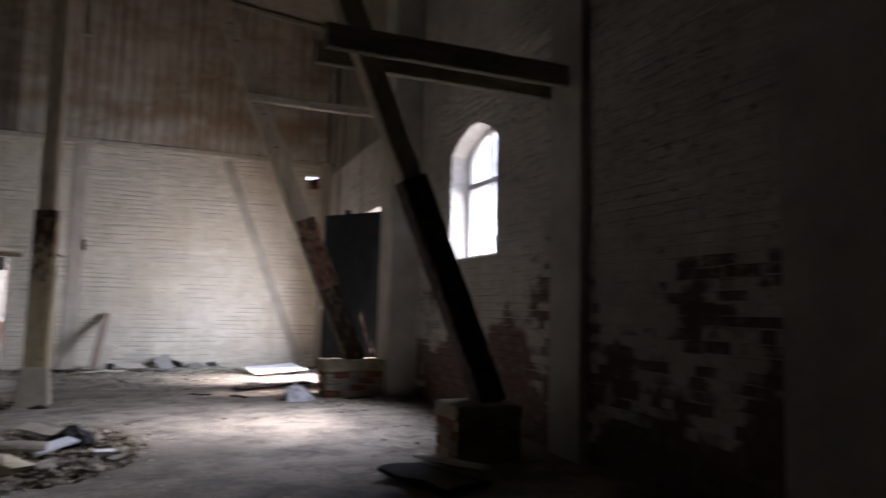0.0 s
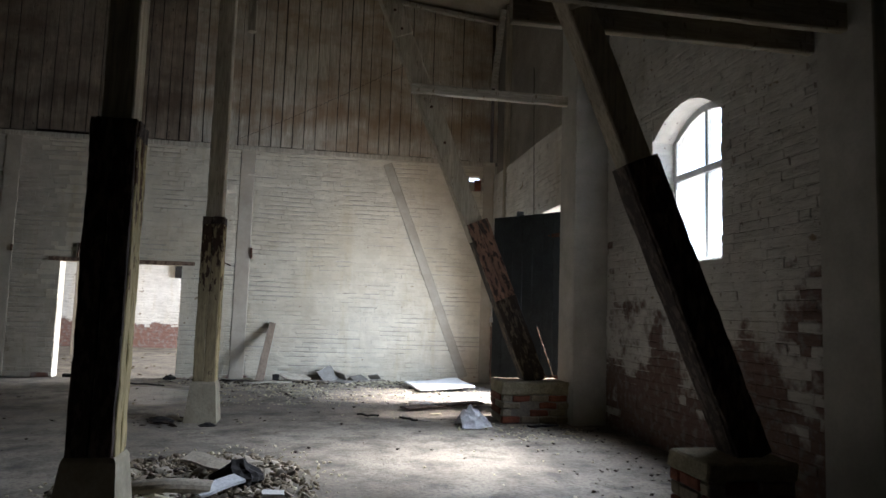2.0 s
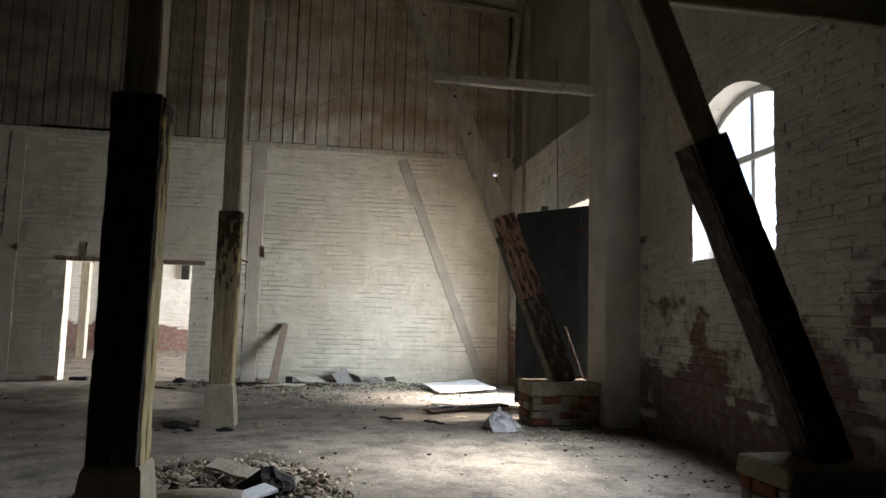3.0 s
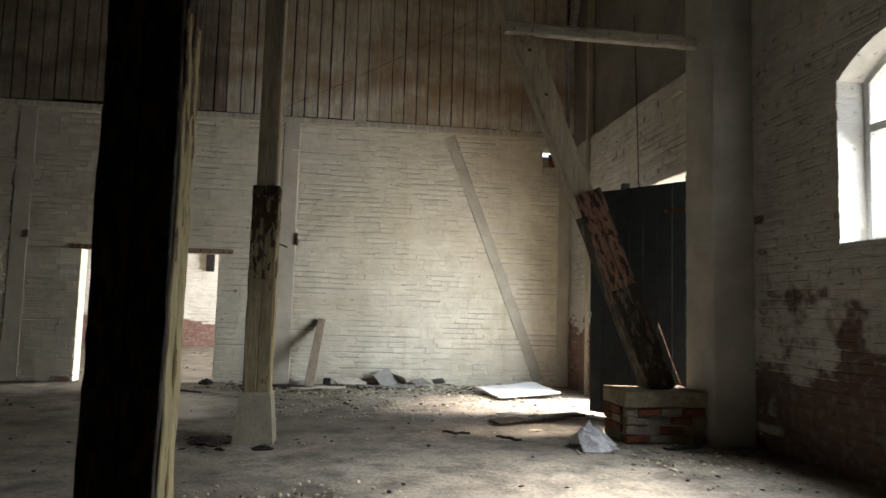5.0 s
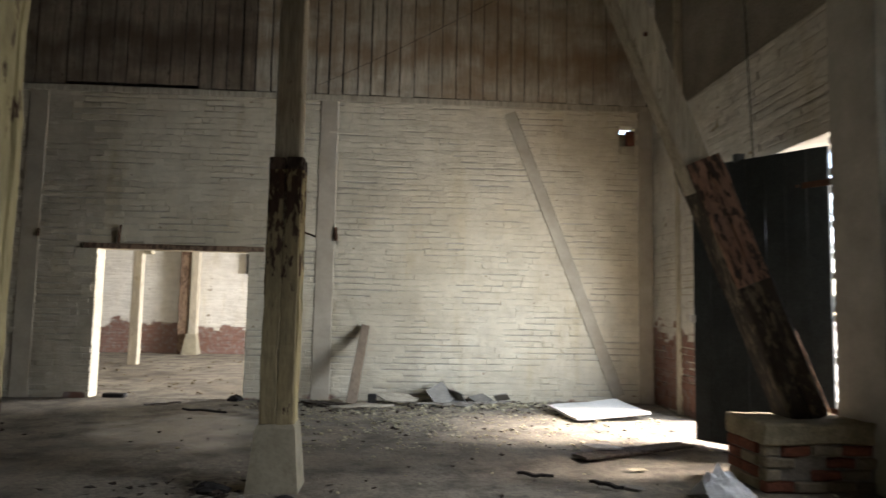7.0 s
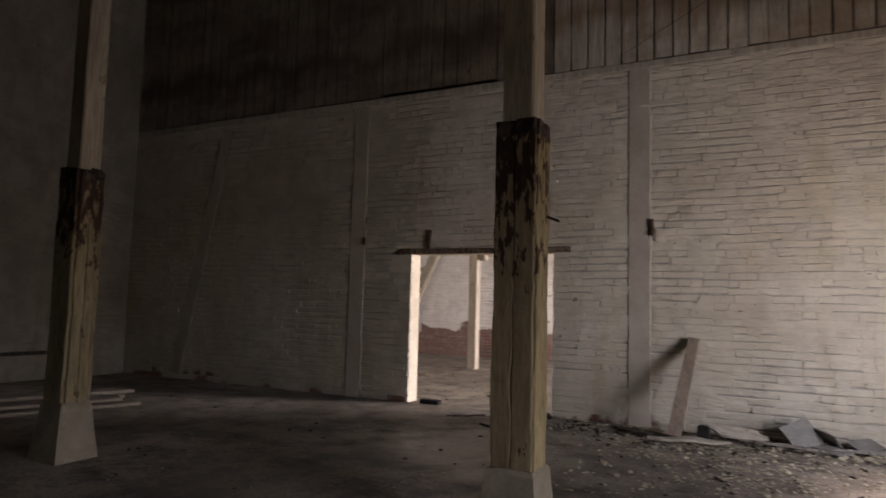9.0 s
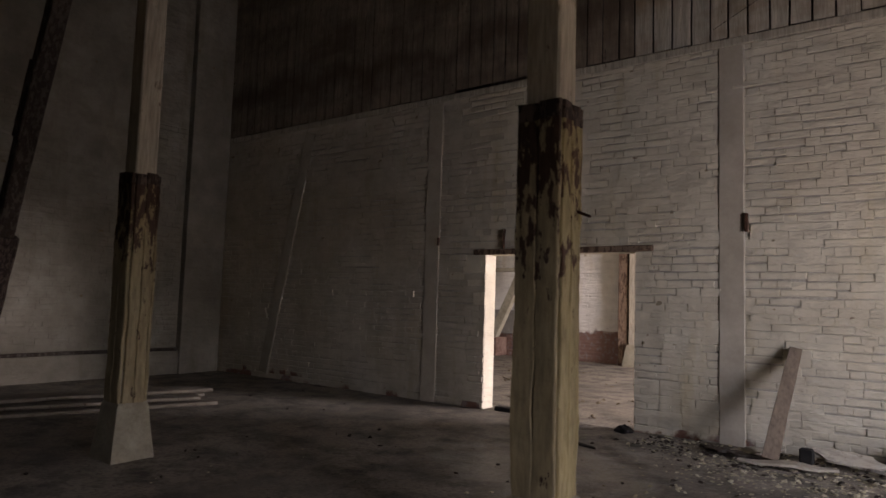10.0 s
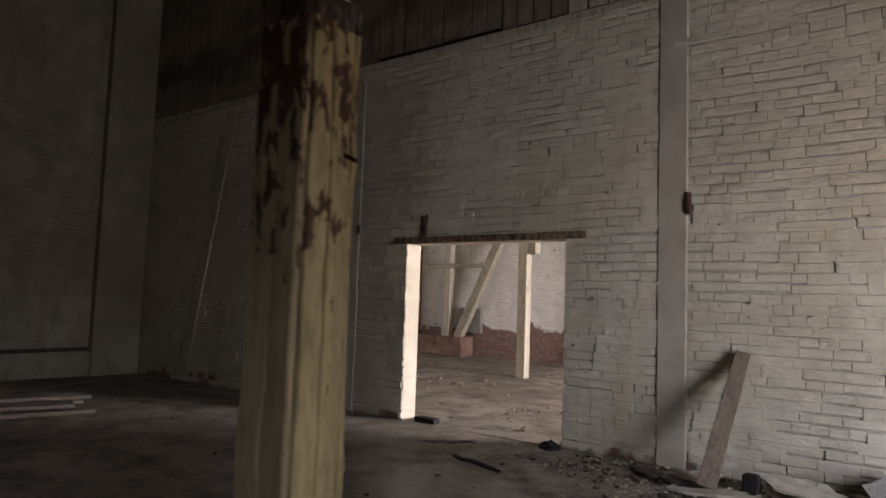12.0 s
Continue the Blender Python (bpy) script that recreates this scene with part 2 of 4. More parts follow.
CAP_SLAB = mottled("dusty_yellow_slab", (0.19, 0.16, 0.1), (0.4, 0.35, 0.24), 5, 0.9, 0.6)
FLOOR = floor_material()
# for the unseen ground outside; its pale colour bounces light through the openings
EARTH = mottled("packed_earth", (0.4, 0.38, 0.33), (0.54, 0.52, 0.46), 0.8)
GATE_PAINT = mottled("dark_green_gate_paint", (0.03, 0.037, 0.04), (0.053, 0.064, 0.068), 4, 0.7, 0.3, 0.004)
IRON = mottled("rusty_iron", (0.07, 0.035, 0.022), (0.17, 0.08, 0.045), 14, 0.8, 0.5, 0.004, 90, 0.4, 0.5)
FRAME_PAINT = mottled("old_white_window_paint", (0.5, 0.5, 0.48), (0.68, 0.68, 0.65), 8, 0.6, 0.3, 0.003)
PAPER = mottled("white_paper", (0.72, 0.72, 0.72), (0.85, 0.85, 0.85), 5, 0.8, 0.3, 0.01)
SLATE = mottled("grey_slate", (0.18, 0.165, 0.14), (0.31, 0.285, 0.24), 4, 0.75, 0.4, 0.006)
CARD = mottled("pale_board_sheet", (0.6, 0.58, 0.52), (0.76, 0.74, 0.68), 4, 0.85, 0.3, 0.006)
ROOF = mottled("dusty_roof_boards", (0.26, 0.23, 0.17), (0.4, 0.36, 0.28), 1.5)
BLACK_RUBBISH = mottled("black_rubbish", (0.012, 0.01, 0.009), (0.03, 0.026, 0.022), 9, 0.8)
RUBBLE = mottled("rubble", (0.13, 0.1, 0.066), (0.31, 0.255, 0.175), 7)
PLASTER_SHARD = mottled("plaster_shard", (0.22, 0.185, 0.135), (0.42, 0.37, 0.285), 6)
LEDGE_BRICK = mottled("crumbling_brick_ledge", (0.12, 0.06, 0.04), (0.3, 0.2, 0.15), 4)
PALE_SPLINTER = timber_paint("pale_broken_board", (0.5, 0.44, 0.34), (0.3, 0.24, 0.17), 0.15, (1, 3, 3))
LEAVES = mottled("dry_litter", (0.42, 0.36, 0.22), (0.74, 0.67, 0.5), 9)


def glass_material():
    m, t, b = nodes_of("old_window_glass")
    clear = t.nodes.new("ShaderNodeBsdfTransparent")
    clear.inputs[0].default_value = (0.9, 0.92, 0.92, 1)
    b.inputs["Base Color"].default_value = (0.3, 0.3, 0.28, 1)
    b.inputs["Roughness"].default_value = 0.05
    dusty = t.nodes.new("ShaderNodeMixShader")
    t.links.new(ramp_node(t, noise_node(t, 6, 5, 0.6), [(0.3, 0.02), (0.75, 0.14)]), dusty.inputs[0])
    t.links.new(clear.outputs[0], dusty.inputs[1])
    t.links.new(b.outputs[0], dusty.inputs[2])
    t.links.new(dusty.outputs[0], t.nodes["Material Output"].inputs[0])
    return m


GLASS = glass_material()


# ---- builders ----
def thing(name, at=(0, 0, 0), label="", category="", group="", kind=""):
    ob = new(name)
    ob.empty_display_size = 0.1
    ob.location = at
    return tagged(ob, label, category, group, kind)


def mesh_of(name, bm, material, smooth=False):
    me = bpy.data.meshes.new(name)
    bm.normal_update()
    bm.to_mesh(me)
    bm.free()
    me.materials.append(material)
    if smooth:
        me.polygons.foreach_set("use_smooth", [True] * len(me.polygons))
    return me


def part(name, bm, material, parent=None, label="", smooth=False):
    """One mesh object, in world metres; under a parent it keeps its world place."""
    ob = new(name, bm if isinstance(bm, bpy.types.Mesh) else mesh_of(name, bm, material, smooth))
    if parent:
        ob.parent = parent
        ob.matrix_parent_inverse = Matrix.Translation(-parent.location) if parent.parent is None else Matrix()
    return tagged(ob, label)


def box(x0, x1, y0, y1, z0, z1, bevel=0.006, rough=0.0, seed=0, cuts=0, m=None):
    bm = bmesh.new()
    bmesh.ops.create_cube(bm, size=1)
    bmesh.ops.transform(bm, verts=bm.verts, matrix=Matrix.Translation(((x0 + x1) / 2, (y0 + y1) / 2, (z0 + z1) / 2)) @ Matrix.Diagonal((x1 - x0, y1 - y0, z1 - z0, 1)))
    if cuts:
        bmesh.ops.subdivide_edges(bm, edges=list(bm.edges), cuts=cuts, use_grid_fill=True)
    if bevel:
        sharp = [e for e in bm.edges if len(e.link_faces) == 2 and e.calc_face_angle() > 0.5]
        bmesh.ops.bevel(bm, geom=sharp, offset=bevel, segments=1, affect='EDGES')
    if rough:
        for v in bm.verts:
            v.co += noise.noise_vector(v.co * 7 + Vector((seed * 3.1, 0, seed))) * rough
    if m:
        bmesh.ops.transform(bm, verts=bm.verts, matrix=m)
    return bm


def beam(p0, p1, w, d, side=(0, 1, 0), rough=0.006, seed=0, steps=14, taper=1.0, chamfer=0.012):
    """A rough-hewn timber from p0 to p1; w across, d along side."""
    p0, p1 = Vector(p0), Vector(p1)
    along = (p1 - p0).normalized()
    side = (Vector(side) - along * along.dot(Vector(side))).normalized()
    across = along.cross(side)
    bm = bmesh.new()
    rings = []
    c = chamfer
    for i in range(steps + 1):
        f = i / steps
        k = 1 + (taper - 1) * f
        hw, hd = w / 2 * k, d / 2 * k
        ring = []
        for a, b in ((-hw + c, -hd), (hw - c, -hd), (hw, -hd + c), (hw, hd - c), (hw - c, hd), (-hw + c, hd), (-hw, hd - c), (-hw, -hd + c)):
            co = p0.lerp(p1, f) + across * a + side * b
            co += noise.noise_vector(co * 4 + Vector((seed, seed * 2, 0))) * rough + noise.noise_vector(co * 17 + Vector((0, seed, 0))) * rough * 0.5
            ring.append(bm.verts.new(co))
        rings.append(ring)
    for r0, r1 in zip(rings, rings[1:]):
        for k in range(8):
            bm.faces.new((r0[k], r0[(k + 1) % 8], r1[(k + 1) % 8], r1[k]))
    bm.faces.new(rings[0][::-1])
    bm.faces.new(rings[-1])
    bmesh.ops.recalc_face_normals(bm, faces=bm.faces)
    return bm


def chunk(rng, size, flat=0.6):
    """An angular lump of rubble."""
    bm = bmesh.new()
    bmesh.ops.create_icosphere(bm, subdivisions=1, radius=size)
    for v in bm.verts:
        v.co = Vector((v.co.x * rng.uniform(0.6, 1.3), v.co.y * rng.uniform(0.6, 1.3), v.co.z * flat * rng.uniform(0.6, 1.2)))
    return bm


# local wall frames: u along the wall, v up, w out of the wall into the room
def frame_far(y=0.0):
    return Matrix(((1, 0, 0, 0), (0, 0, -1, y), (0, 1, 0, 0), (0, 0, 0, 1)))


def frame_right(x):
    """u runs towards -y, facing -x."""
    return Matrix(((0, 0, -1, x), (-1, 0, 0, 0), (0, 1, 0, 0), (0, 0, 0, 1)))


def frame_left(x):
    return Matrix(((0, 0, 1, x), (1, 0, 0, 0), (0, 1, 0, 0), (0, 0, 0, 1)))


def brick_verts(rng, u0, u1, v0, v1, out, cv=0.006):
    """A brick rounded by many coats of limewash, slightly tilted in its bed."""
    j = lambda k: rng.uniform(-k, k)
    cu = 0.006 if rng.random() < 0.55 else 0.002
    lean, swing, back, pts = rng.uniform(-0.003, 0.004), j(0.0018), -0.03, []
    for w, i, k in ((back, 0.0, 0.0), (out - 0.6 * cv, 0.0, 0.0), (out, cu, cv)):
        for n, (u, v) in enumerate(((u0 + i, v0 + k), (u1 - i, v0 + k), (u1 - i, v1 - k), (u0 + i, v1 - k))):
            tip = 0.0 if w == back else (lean if n > 1 else -lean) + (swing if n in (1, 2) else -swing) + j(0.0015)
            pts.append((u + j(0.0015), v + j(0.35 * cv), w + tip))
    return pts


def dirty_joints(wall, normal):
    """Grimy mortar on the wall's room side, between the painted bricks."""
    wall.data.materials.append(DIRTY_MORTAR)
    for p in wall.data.polygons:
        if p.normal.dot(Vector(normal)) > 0.9:
            p.material_index = 1


BRICK_FACES = [(0, 1, 5, 4), (1, 2, 6, 5), (2, 3, 7, 6), (3, 0, 4, 7), (4, 5, 9, 8), (5, 6, 10, 9), (6, 7, 11, 10), (7, 4, 8, 11), (8, 9, 10, 11)]


def brick_course(rng, u_range, v_range, holes=(), pitch=0.09, length=0.27, relief=0.008):
    """All bricks of a wall face, as (u0, u1, v0, v1, out)."""
    made = []
    row, v = 0, v_range[0]
    while v < v_range[1] - 0.02:
        top = min(v + pitch, v_range[1])
        u = u_range[0] - rng.uniform(0, length)
        header = row % 2 == 1
        lift = rng.uniform(0, 0.2 * relief)
        while u < u_range[1]:
            n = length / 2 if (header or rng.random() < 0.12) else length
            n *= rng.uniform(0.85, 1.15) * (2.0 if rng.random() < 0.34 else 1.0)
            tight = rng.random() < 0.82
            a, b = max(u, u_range[0]) + (0.0005 if tight else 0.004), min(u + n, u_range[1]) - (0.0005 if tight else 0.003)
            for h in holes:
                if h[2] < (v + top) / 2 < h[3]:
                    if a < h[0] < b:
                        b = h[0]
                    elif a < h[1] < b:
                        a = h[1]
                    elif h[0] <= a and b <= h[1]:
                        b = a
            if b - a > 0.015:
                out = lift + relief * (0.5 + 1.1 * noise.noise(Vector((a * 4.1, v * 9.0, 2.0)))) + rng.uniform(0, 0.0018) + (0.007 if rng.random() < 0.05 else 0)
                out = max(out, 0.001)
                if rng.random() < 0.025:
                    out = 0.0008
                open_joint = noise.noise(Vector((a * 1.1, v * 1.9, 8.0))) + rng.uniform(-0.45, 0.36)
                gap = min(0.018, 0.003 + 0.035 * open_joint) if open_joint > 0.0 else 0.0
                wave = 0.018 * noise.noise(Vector((a * 0.8, v * 1.3, 5.0))) + rng.uniform(-0.003, 0.003)
                made.append((a, b, v + gap + wave, top + wave, out, 0.011 if gap else 0.0045))
            u += n
        v, row = top, row + 1
    return made


def brick_face(wall, frame_m, bricks, material, near, seed):
    """Near bricks are parts of their own, on a few shared meshes; the rest is one part."""
    rng = random.Random(seed)
    verts, faces, singles = [], [], []
    for b in bricks:
        if near((b[0] + b[1]) / 2, (b[2] + b[3]) / 2) and len(singles) < 300:
            singles.append(b)
            continue
        k = len(verts)
        verts += brick_verts(rng, *b)
        faces += [tuple(i + k for i in f) for f in BRICK_FACES]
    if verts:
        me = bpy.data.meshes.new("brickwork")
        me.from_pydata([frame_m @ Vector(p) for p in verts], [], faces)
        me.materials.append(material)
        tagged(part("brickwork", me, material, wall), kind="stuff")
    shared = {True: [], False: []}
    for i in range(12):
        crisp = i % 2 == 0
        me = bpy.data.meshes.new("brick")
        me.from_pydata([(0, 0, 0)] * 12, [], BRICK_FACES)
        me.materials.append(material)
        for v in me.vertices:
            k = v.index % 4
            c = 0.5 - (0.02 if v.index > 7 else 0)
            d = 0.5 - ((0.13 if crisp else 0.07) if v.index > 7 else 0)
            e = rng.uniform(-0.03, 0.03) if v.index > 3 else 0.0
            tip = 0.0 if v.index < 4 else rng.uniform(-0.0035, 0.0035) + (0.002 if k > 1 else -0.002)
            v.co = (((-c, c, c, -c)[k]) + rng.uniform(-0.006, 0.006), ((-d, -d, d, d)[k]) + e, (-0.04, -0.007 if crisp else -0.0028, 0.0)[v.index // 4] + tip)
        shared[crisp].append(me)
    for b in singles:
        ob = part("brick", rng.choice(shared[b[5] > 0.008]), material, wall)
        ob.matrix_basis = frame_m @ Matrix.Translation(((b[0] + b[1]) / 2, (b[2] + b[3]) / 2, b[4])) @ Matrix.Diagonal((b[1] - b[0], b[3] - b[2], 1, 1))


def slab_with_holes(frame_m, u_range, v_range, depth, holes, w0=-0.004):
    """A solid wall, cut into blocks round rectangular holes (u0, u1, v0, v1); its face lies w0 behind the brick plane."""
    us = sorted({u_range[0], u_range[1], *[h[0] for h in holes], *[h[1] for h in holes]})
    vs = sorted({v_range[0], v_range[1], *[h[2] for h in holes], *[h[3] for h in holes]})
    us = [u for u in us if u_range[0] <= u <= u_range[1]]
    vs = [v for v in vs if v_range[0] <= v <= v_range[1]]

    def solid(i, k):
        if not (0 <= i < len(us) - 1 and 0 <= k < len(vs) - 1):
            return False
        u, v = (us[i] + us[i + 1]) / 2, (vs[k] + vs[k + 1]) / 2
        return not any(h[0] < u < h[1] and h[2] < v < h[3] for h in holes)
    bm = bmesh.new()
    cache = {}

    def vert(u, v, w):
        key = (round(u, 4), round(v, 4), round(w, 4))
        if key not in cache:
            cache[key] = bm.verts.new(frame_m @ Vector((u, v, w)))
        return cache[key]
    f, r = w0, w0 - depth
    for i in range(len(us) - 1):
        for k in range(len(vs) - 1):
            if not solid(i, k):
                continue
            a, b, c, d = us[i], us[i + 1], vs[k], vs[k + 1]
            bm.faces.new((vert(a, c, f), vert(b, c, f), vert(b, d, f), vert(a, d, f)))
            bm.faces.new((vert(a, d, r), vert(b, d, r), vert(b, c, r), vert(a, c, r)))
            if not solid(i - 1, k):
                bm.faces.new((vert(a, c, r), vert(a, c, f), vert(a, d, f), vert(a, d, r)))
            if not solid(i + 1, k):
                bm.faces.new((vert(b, c, f), vert(b, c, r), vert(b, d, r), vert(b, d, f)))
            if not solid(i, k - 1):
                bm.faces.new((vert(a, c, r), vert(b, c, r), vert(b, c, f), vert(a, c, f)))
            if not solid(i, k + 1):
                bm.faces.new((vert(a, d, f), vert(b, d, f), vert(b, d, r), vert(a, d, r)))
    bmesh.ops.recalc_face_normals(bm, faces=bm.faces)
    return bm


# ---- large structure ----
LEFT, RIGHT, SIDE, BACK = -8.5, 6.1, 6.45, -17.5
DOOR = (-2.2, -0.03, -0.2, 2.15)
GATE_HOLE = (1.5, 4.4, -0.2, 3.06)
WINDOW = (6.27, 7.66, 2.03, 3.8)


def uneven_floor():
    bm = bmesh.new()
    nx, ny = 90, 130
    grid = [[None] * (ny + 1) for _ in range(nx + 1)]
    for i in range(nx + 1):
        for k in range(ny + 1):
            x, y = LEFT - 0.3 + (SIDE + 0.4 - LEFT + 0.2) * i / nx, BACK + (0.0 - BACK) * k / ny
            z = noise.noise(Vector((x * 0.7, y * 0.7, 0))) * 0.012 + noise.noise(Vector((x * 2.6, y * 2.6, 3))) * 0.008
            grid[i][k] = bm.verts.new((x, y, z))
    for i in range(nx):
        for k in range(ny):
            bm.faces.new((grid[i][k], grid[i + 1][k], grid[i + 1][k + 1], grid[i][k + 1]))
    return bm


tagged(part("floor", uneven_floor(), FLOOR, smooth=True), "dirty grey concrete floor strewn with dust and grit", "floor", kind="structure")
tagged(part("floor_next_room", box(-11.2, 6.6, 0.0, 9.4, -0.3, 0.0, 0), FLOOR), "dusty concrete floor of the adjoining room", "floor", kind="structure")


def ground_ring():
    bm = bmesh.new()
    bmesh.ops.create_grid(bm, x_segments=2, y_segments=2, size=900)
    for v in bm.verts:
        v.co.z = -0.12
    return bm


tagged(part("ground", ground_ring(), EARTH), "pale unseen ground around the building", "ground", kind="structure")

# far wall with the doorway
wall_far = part("wall_north", slab_with_holes(frame_far(), (LEFT - 0.4, SIDE + 0.4), (-0.1, 4.5), 0.25, [DOOR, (5.56, 5.83, 3.68, 4.27)], -0.014), LIME_FAR)
tagged(wall_far, "whitewashed rough brick wall with a doorway", "wall", kind="structure")
# gable above it, behind the boards
gable = part("wall_north_gable", slab_with_holes(frame_far(), (LEFT - 0.4, SIDE + 0.4), (4.5, 8.7), 0.25, [], -0.05), DARK_TIMBER)
tagged(gable, "upper gable wall clad with stained vertical boards", "wall", kind="structure")
# right wall: gate bay, then the window bays
wall_gate = part("wall_east_gate", slab_with_holes(frame_right(RIGHT), (-0.0, 4.6), (-0.1, 4.3), 0.45, [GATE_HOLE]), LIME_RETURN)
tagged(wall_gate, "whitewashed brick wall around a barn gateway", "wall", kind="structure")
wall_gate_up = part("wall_east_gate_upper", slab_with_holes(frame_right(RIGHT), (0.0, 4.6), (4.3, 8.6), 0.45, [], -0.05), DARK_PLASTER)
tagged(wall_gate_up, "dark upper wall above the gateway", "wall", kind="structure")
wall_side = part("wall_east_window", slab_with_holes(frame_right(SIDE), (4.6, 17.5), (-0.1, 8.6), 0.4, [WINDOW]), LIME_SIDE)
tagged(wall_side, "patchy whitewashed brick wall with an arched window", "wall", kind="structure")
wall_left = part("wall_west", slab_with_holes(frame_left(LEFT), (-17.5, 0.0), (-0.1, 8.6), 0.4, []), LIME_LEFT_SHADED)
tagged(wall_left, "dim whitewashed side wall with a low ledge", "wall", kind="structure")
# unseen end wall, kept dark to bounce less light onto the near post
tagged(part("wall_south", box(LEFT - 0.4, SIDE + 0.4, BACK - 0.4, BACK, -0.1, 8.6, 0), DARK_PLASTER), "plain end wall in the dark", "wall", kind="structure")


def arch_filler():
    """The brickwork over the segmental window head."""
    bm = bmesh.new()
    u0, u1, spring, crown = WINDOW[0], WINDOW[1], 3.5, WINDOW[3]
    fm, n = frame_right(SIDE), 16
    curve = []
    for i in range(n + 1):
        f = i / n
        curve.append((u0 + (u1 - u0) * f, spring + (crown - 0.02 - spring) * (1 - (2 * f - 1) ** 2)))
    for w_front, w_back in ((-0.004, -0.404),):
        tops = [[bm.verts.new(fm @ Vector((u, crown, w))) for u, v in curve] for w in (w_front, w_back)]
        lows = [[bm.verts.new(fm @ Vector((u, v, w))) for u, v in curve] for w in (w_front, w_back)]
        for i in range(n):
            bm.faces.new((lows[0][i], lows[0][i + 1], tops[0][i + 1], tops[0][i]))
            bm.faces.new((lows[1][i + 1], lows[1][i], tops[1][i], tops[1][i + 1]))
            bm.faces.new((lows[0][i + 1], lows[0][i], lows[1][i], lows[1][i + 1]))
    bmesh.ops.recalc_face_normals(bm, faces=bm.faces)
    return bm


part("window_head", arch_filler(), LIME_SIDE, wall_side)


def roof_mesh():
    bm = bmesh.new()
    pts = [(LEFT - 0.5, 7.65), (-1.1, 8.42), (SIDE + 0.5, 7.63)]
    lo = [[bm.verts.new((x, y, z)) for x, z in pts] for y in (BACK - 0.4, 0.3)]
    hi = [[bm.verts.new((x, y, z + 0.2)) for x, z in pts] for y in (BACK - 0.4, 0.3)]
    for i in range(2):
        bm.faces.new((lo[0][i], lo[1][i], lo[1][i + 1], lo[0][i + 1]))
        bm.faces.new((hi[0][i], hi[0][i + 1], hi[1][i + 1], hi[1][i]))
    for a, b in ((0, 1),):
        for i in range(2):
            bm.faces.new((lo[a][i], lo[a][i + 1], hi[a][i + 1], hi[a][i]))
            bm.faces.new((lo[b][i], hi[b][i], hi[b][i + 1], lo[b][i + 1]))
    for i in (0, 2):
        bm.faces.new((lo[0][i], hi[0][i], hi[1][i], lo[1][i]))
    bmesh.ops.recalc_face_normals(bm, faces=bm.faces)
    return bm


tagged(part("ceiling", roof_mesh(), ROOF), "dusty boarded underside of the low-pitched roof", "ceiling", kind="structure")

# next room: far wall, sides, ceiling
wall_next = part("wall_next_room_north", box(-11.2, 6.6, 8.8, 9.2, -0.1, 4.2, 0), LIME_NEXT)
tagged(wall_next, "white wall with bare red brick along its foot", "wall", kind="structure")
tagged(part("wall_next_room_west", box(-11.2, -10.9, 0.25, 8.8, -0.1, 4.2, 0), LIME_NEXT), "white side wall of the adjoining room", "wall", kind="structure")
tagged(part("wall_next_room_east", slab_with_holes(frame_right(RIGHT), (-9.2, -0.25), (-0.1, 4.2), 0.4, [(-6.2, -3.0, 0.9, 3.2)]), LIME_NEXT),
       "white side wall of the adjoining room with an open window", "wall", kind="structure")
tagged(part("ceiling_next_room", box(-11.2, 6.6, 0.25, 9.2, 4.0, 4.2, 0), ROOF), "pale ceiling of the adjoining room", "ceiling", kind="structure")


def pier(name, x0, x1, y0, y1, z1, seed, mat=SMOOTH_LIME):
    p = part(name, box(x0, x1, y0, y1, -0.05, z1, 0.012, 0.006, seed, 5), mat)
    return tagged(p, "roughly rendered limewashed wall pier", "pier", kind="structure")


gate_pier = pier("pier_gate", 5.98, 6.46, -5.0, -4.41, 8.0, 1)
tooth = random.Random(61)
for i in range(26):
    z = 0.58 + i * 0.093 + tooth.uniform(-0.01, 0.01)
    part("brick", box(5.99, 6.2, -4.43, -4.41 + tooth.uniform(0.012, 0.034), z, z + tooth.uniform(0.05, 0.075), 0.006, 0.004, i, 0), MORTAR, gate_pier)
pier("pier_window", 6.36, 6.46, -9.6, -9.05, 8.0, 2)
pier("pier_near", 6.1, 6.46, -13.3, -12.0, 8.0, 3)


def flush_timber(name, u0, v0, u1, v1, w, proud, mat, seed, label):
    b = beam((u0, -proud + 0.06, v0), (u1, -proud + 0.06, v1), w, 0.12, (0, 1, 0), 0.005, seed, 20)
    return tagged(part(name, b, mat), label, "timber", "timbers built into the end wall", "structure")


LBL = "limewashed timber built flush into the brick wall"
flush_timber("trim_post_a", 1.08, 0.0, 1.08, 4.5, 0.28, 0.012, FLUSH, 5, LBL)
flush_timber("trim_post_b", -3.17, 0.0, -3.17, 4.5, 0.28, 0.012, FLUSH, 6, LBL)
flush_timber("trim_post_c", 5.97, 0.0, 5.97, 4.5, 0.22, 0.035, FLUSH, 7, LBL)
flush_timber("trim_brace_a", 5.54, 0.1, 3.84, 4.4, 0.19, 0.016, FLUSH_WORN, 8, "sloping " + LBL)
flush_timber("trim_brace_b", -7.0, 0.1, -6.0, 4.4, 0.25, 0.016, FLUSH_WORN, 9, "sloping " + LBL)
flush_timber("trim_plate", LEFT, 4.53, 6.1, 4.53, 0.1, 0.03, POST_PAINT, 10, "limewashed timber plate under the boards")


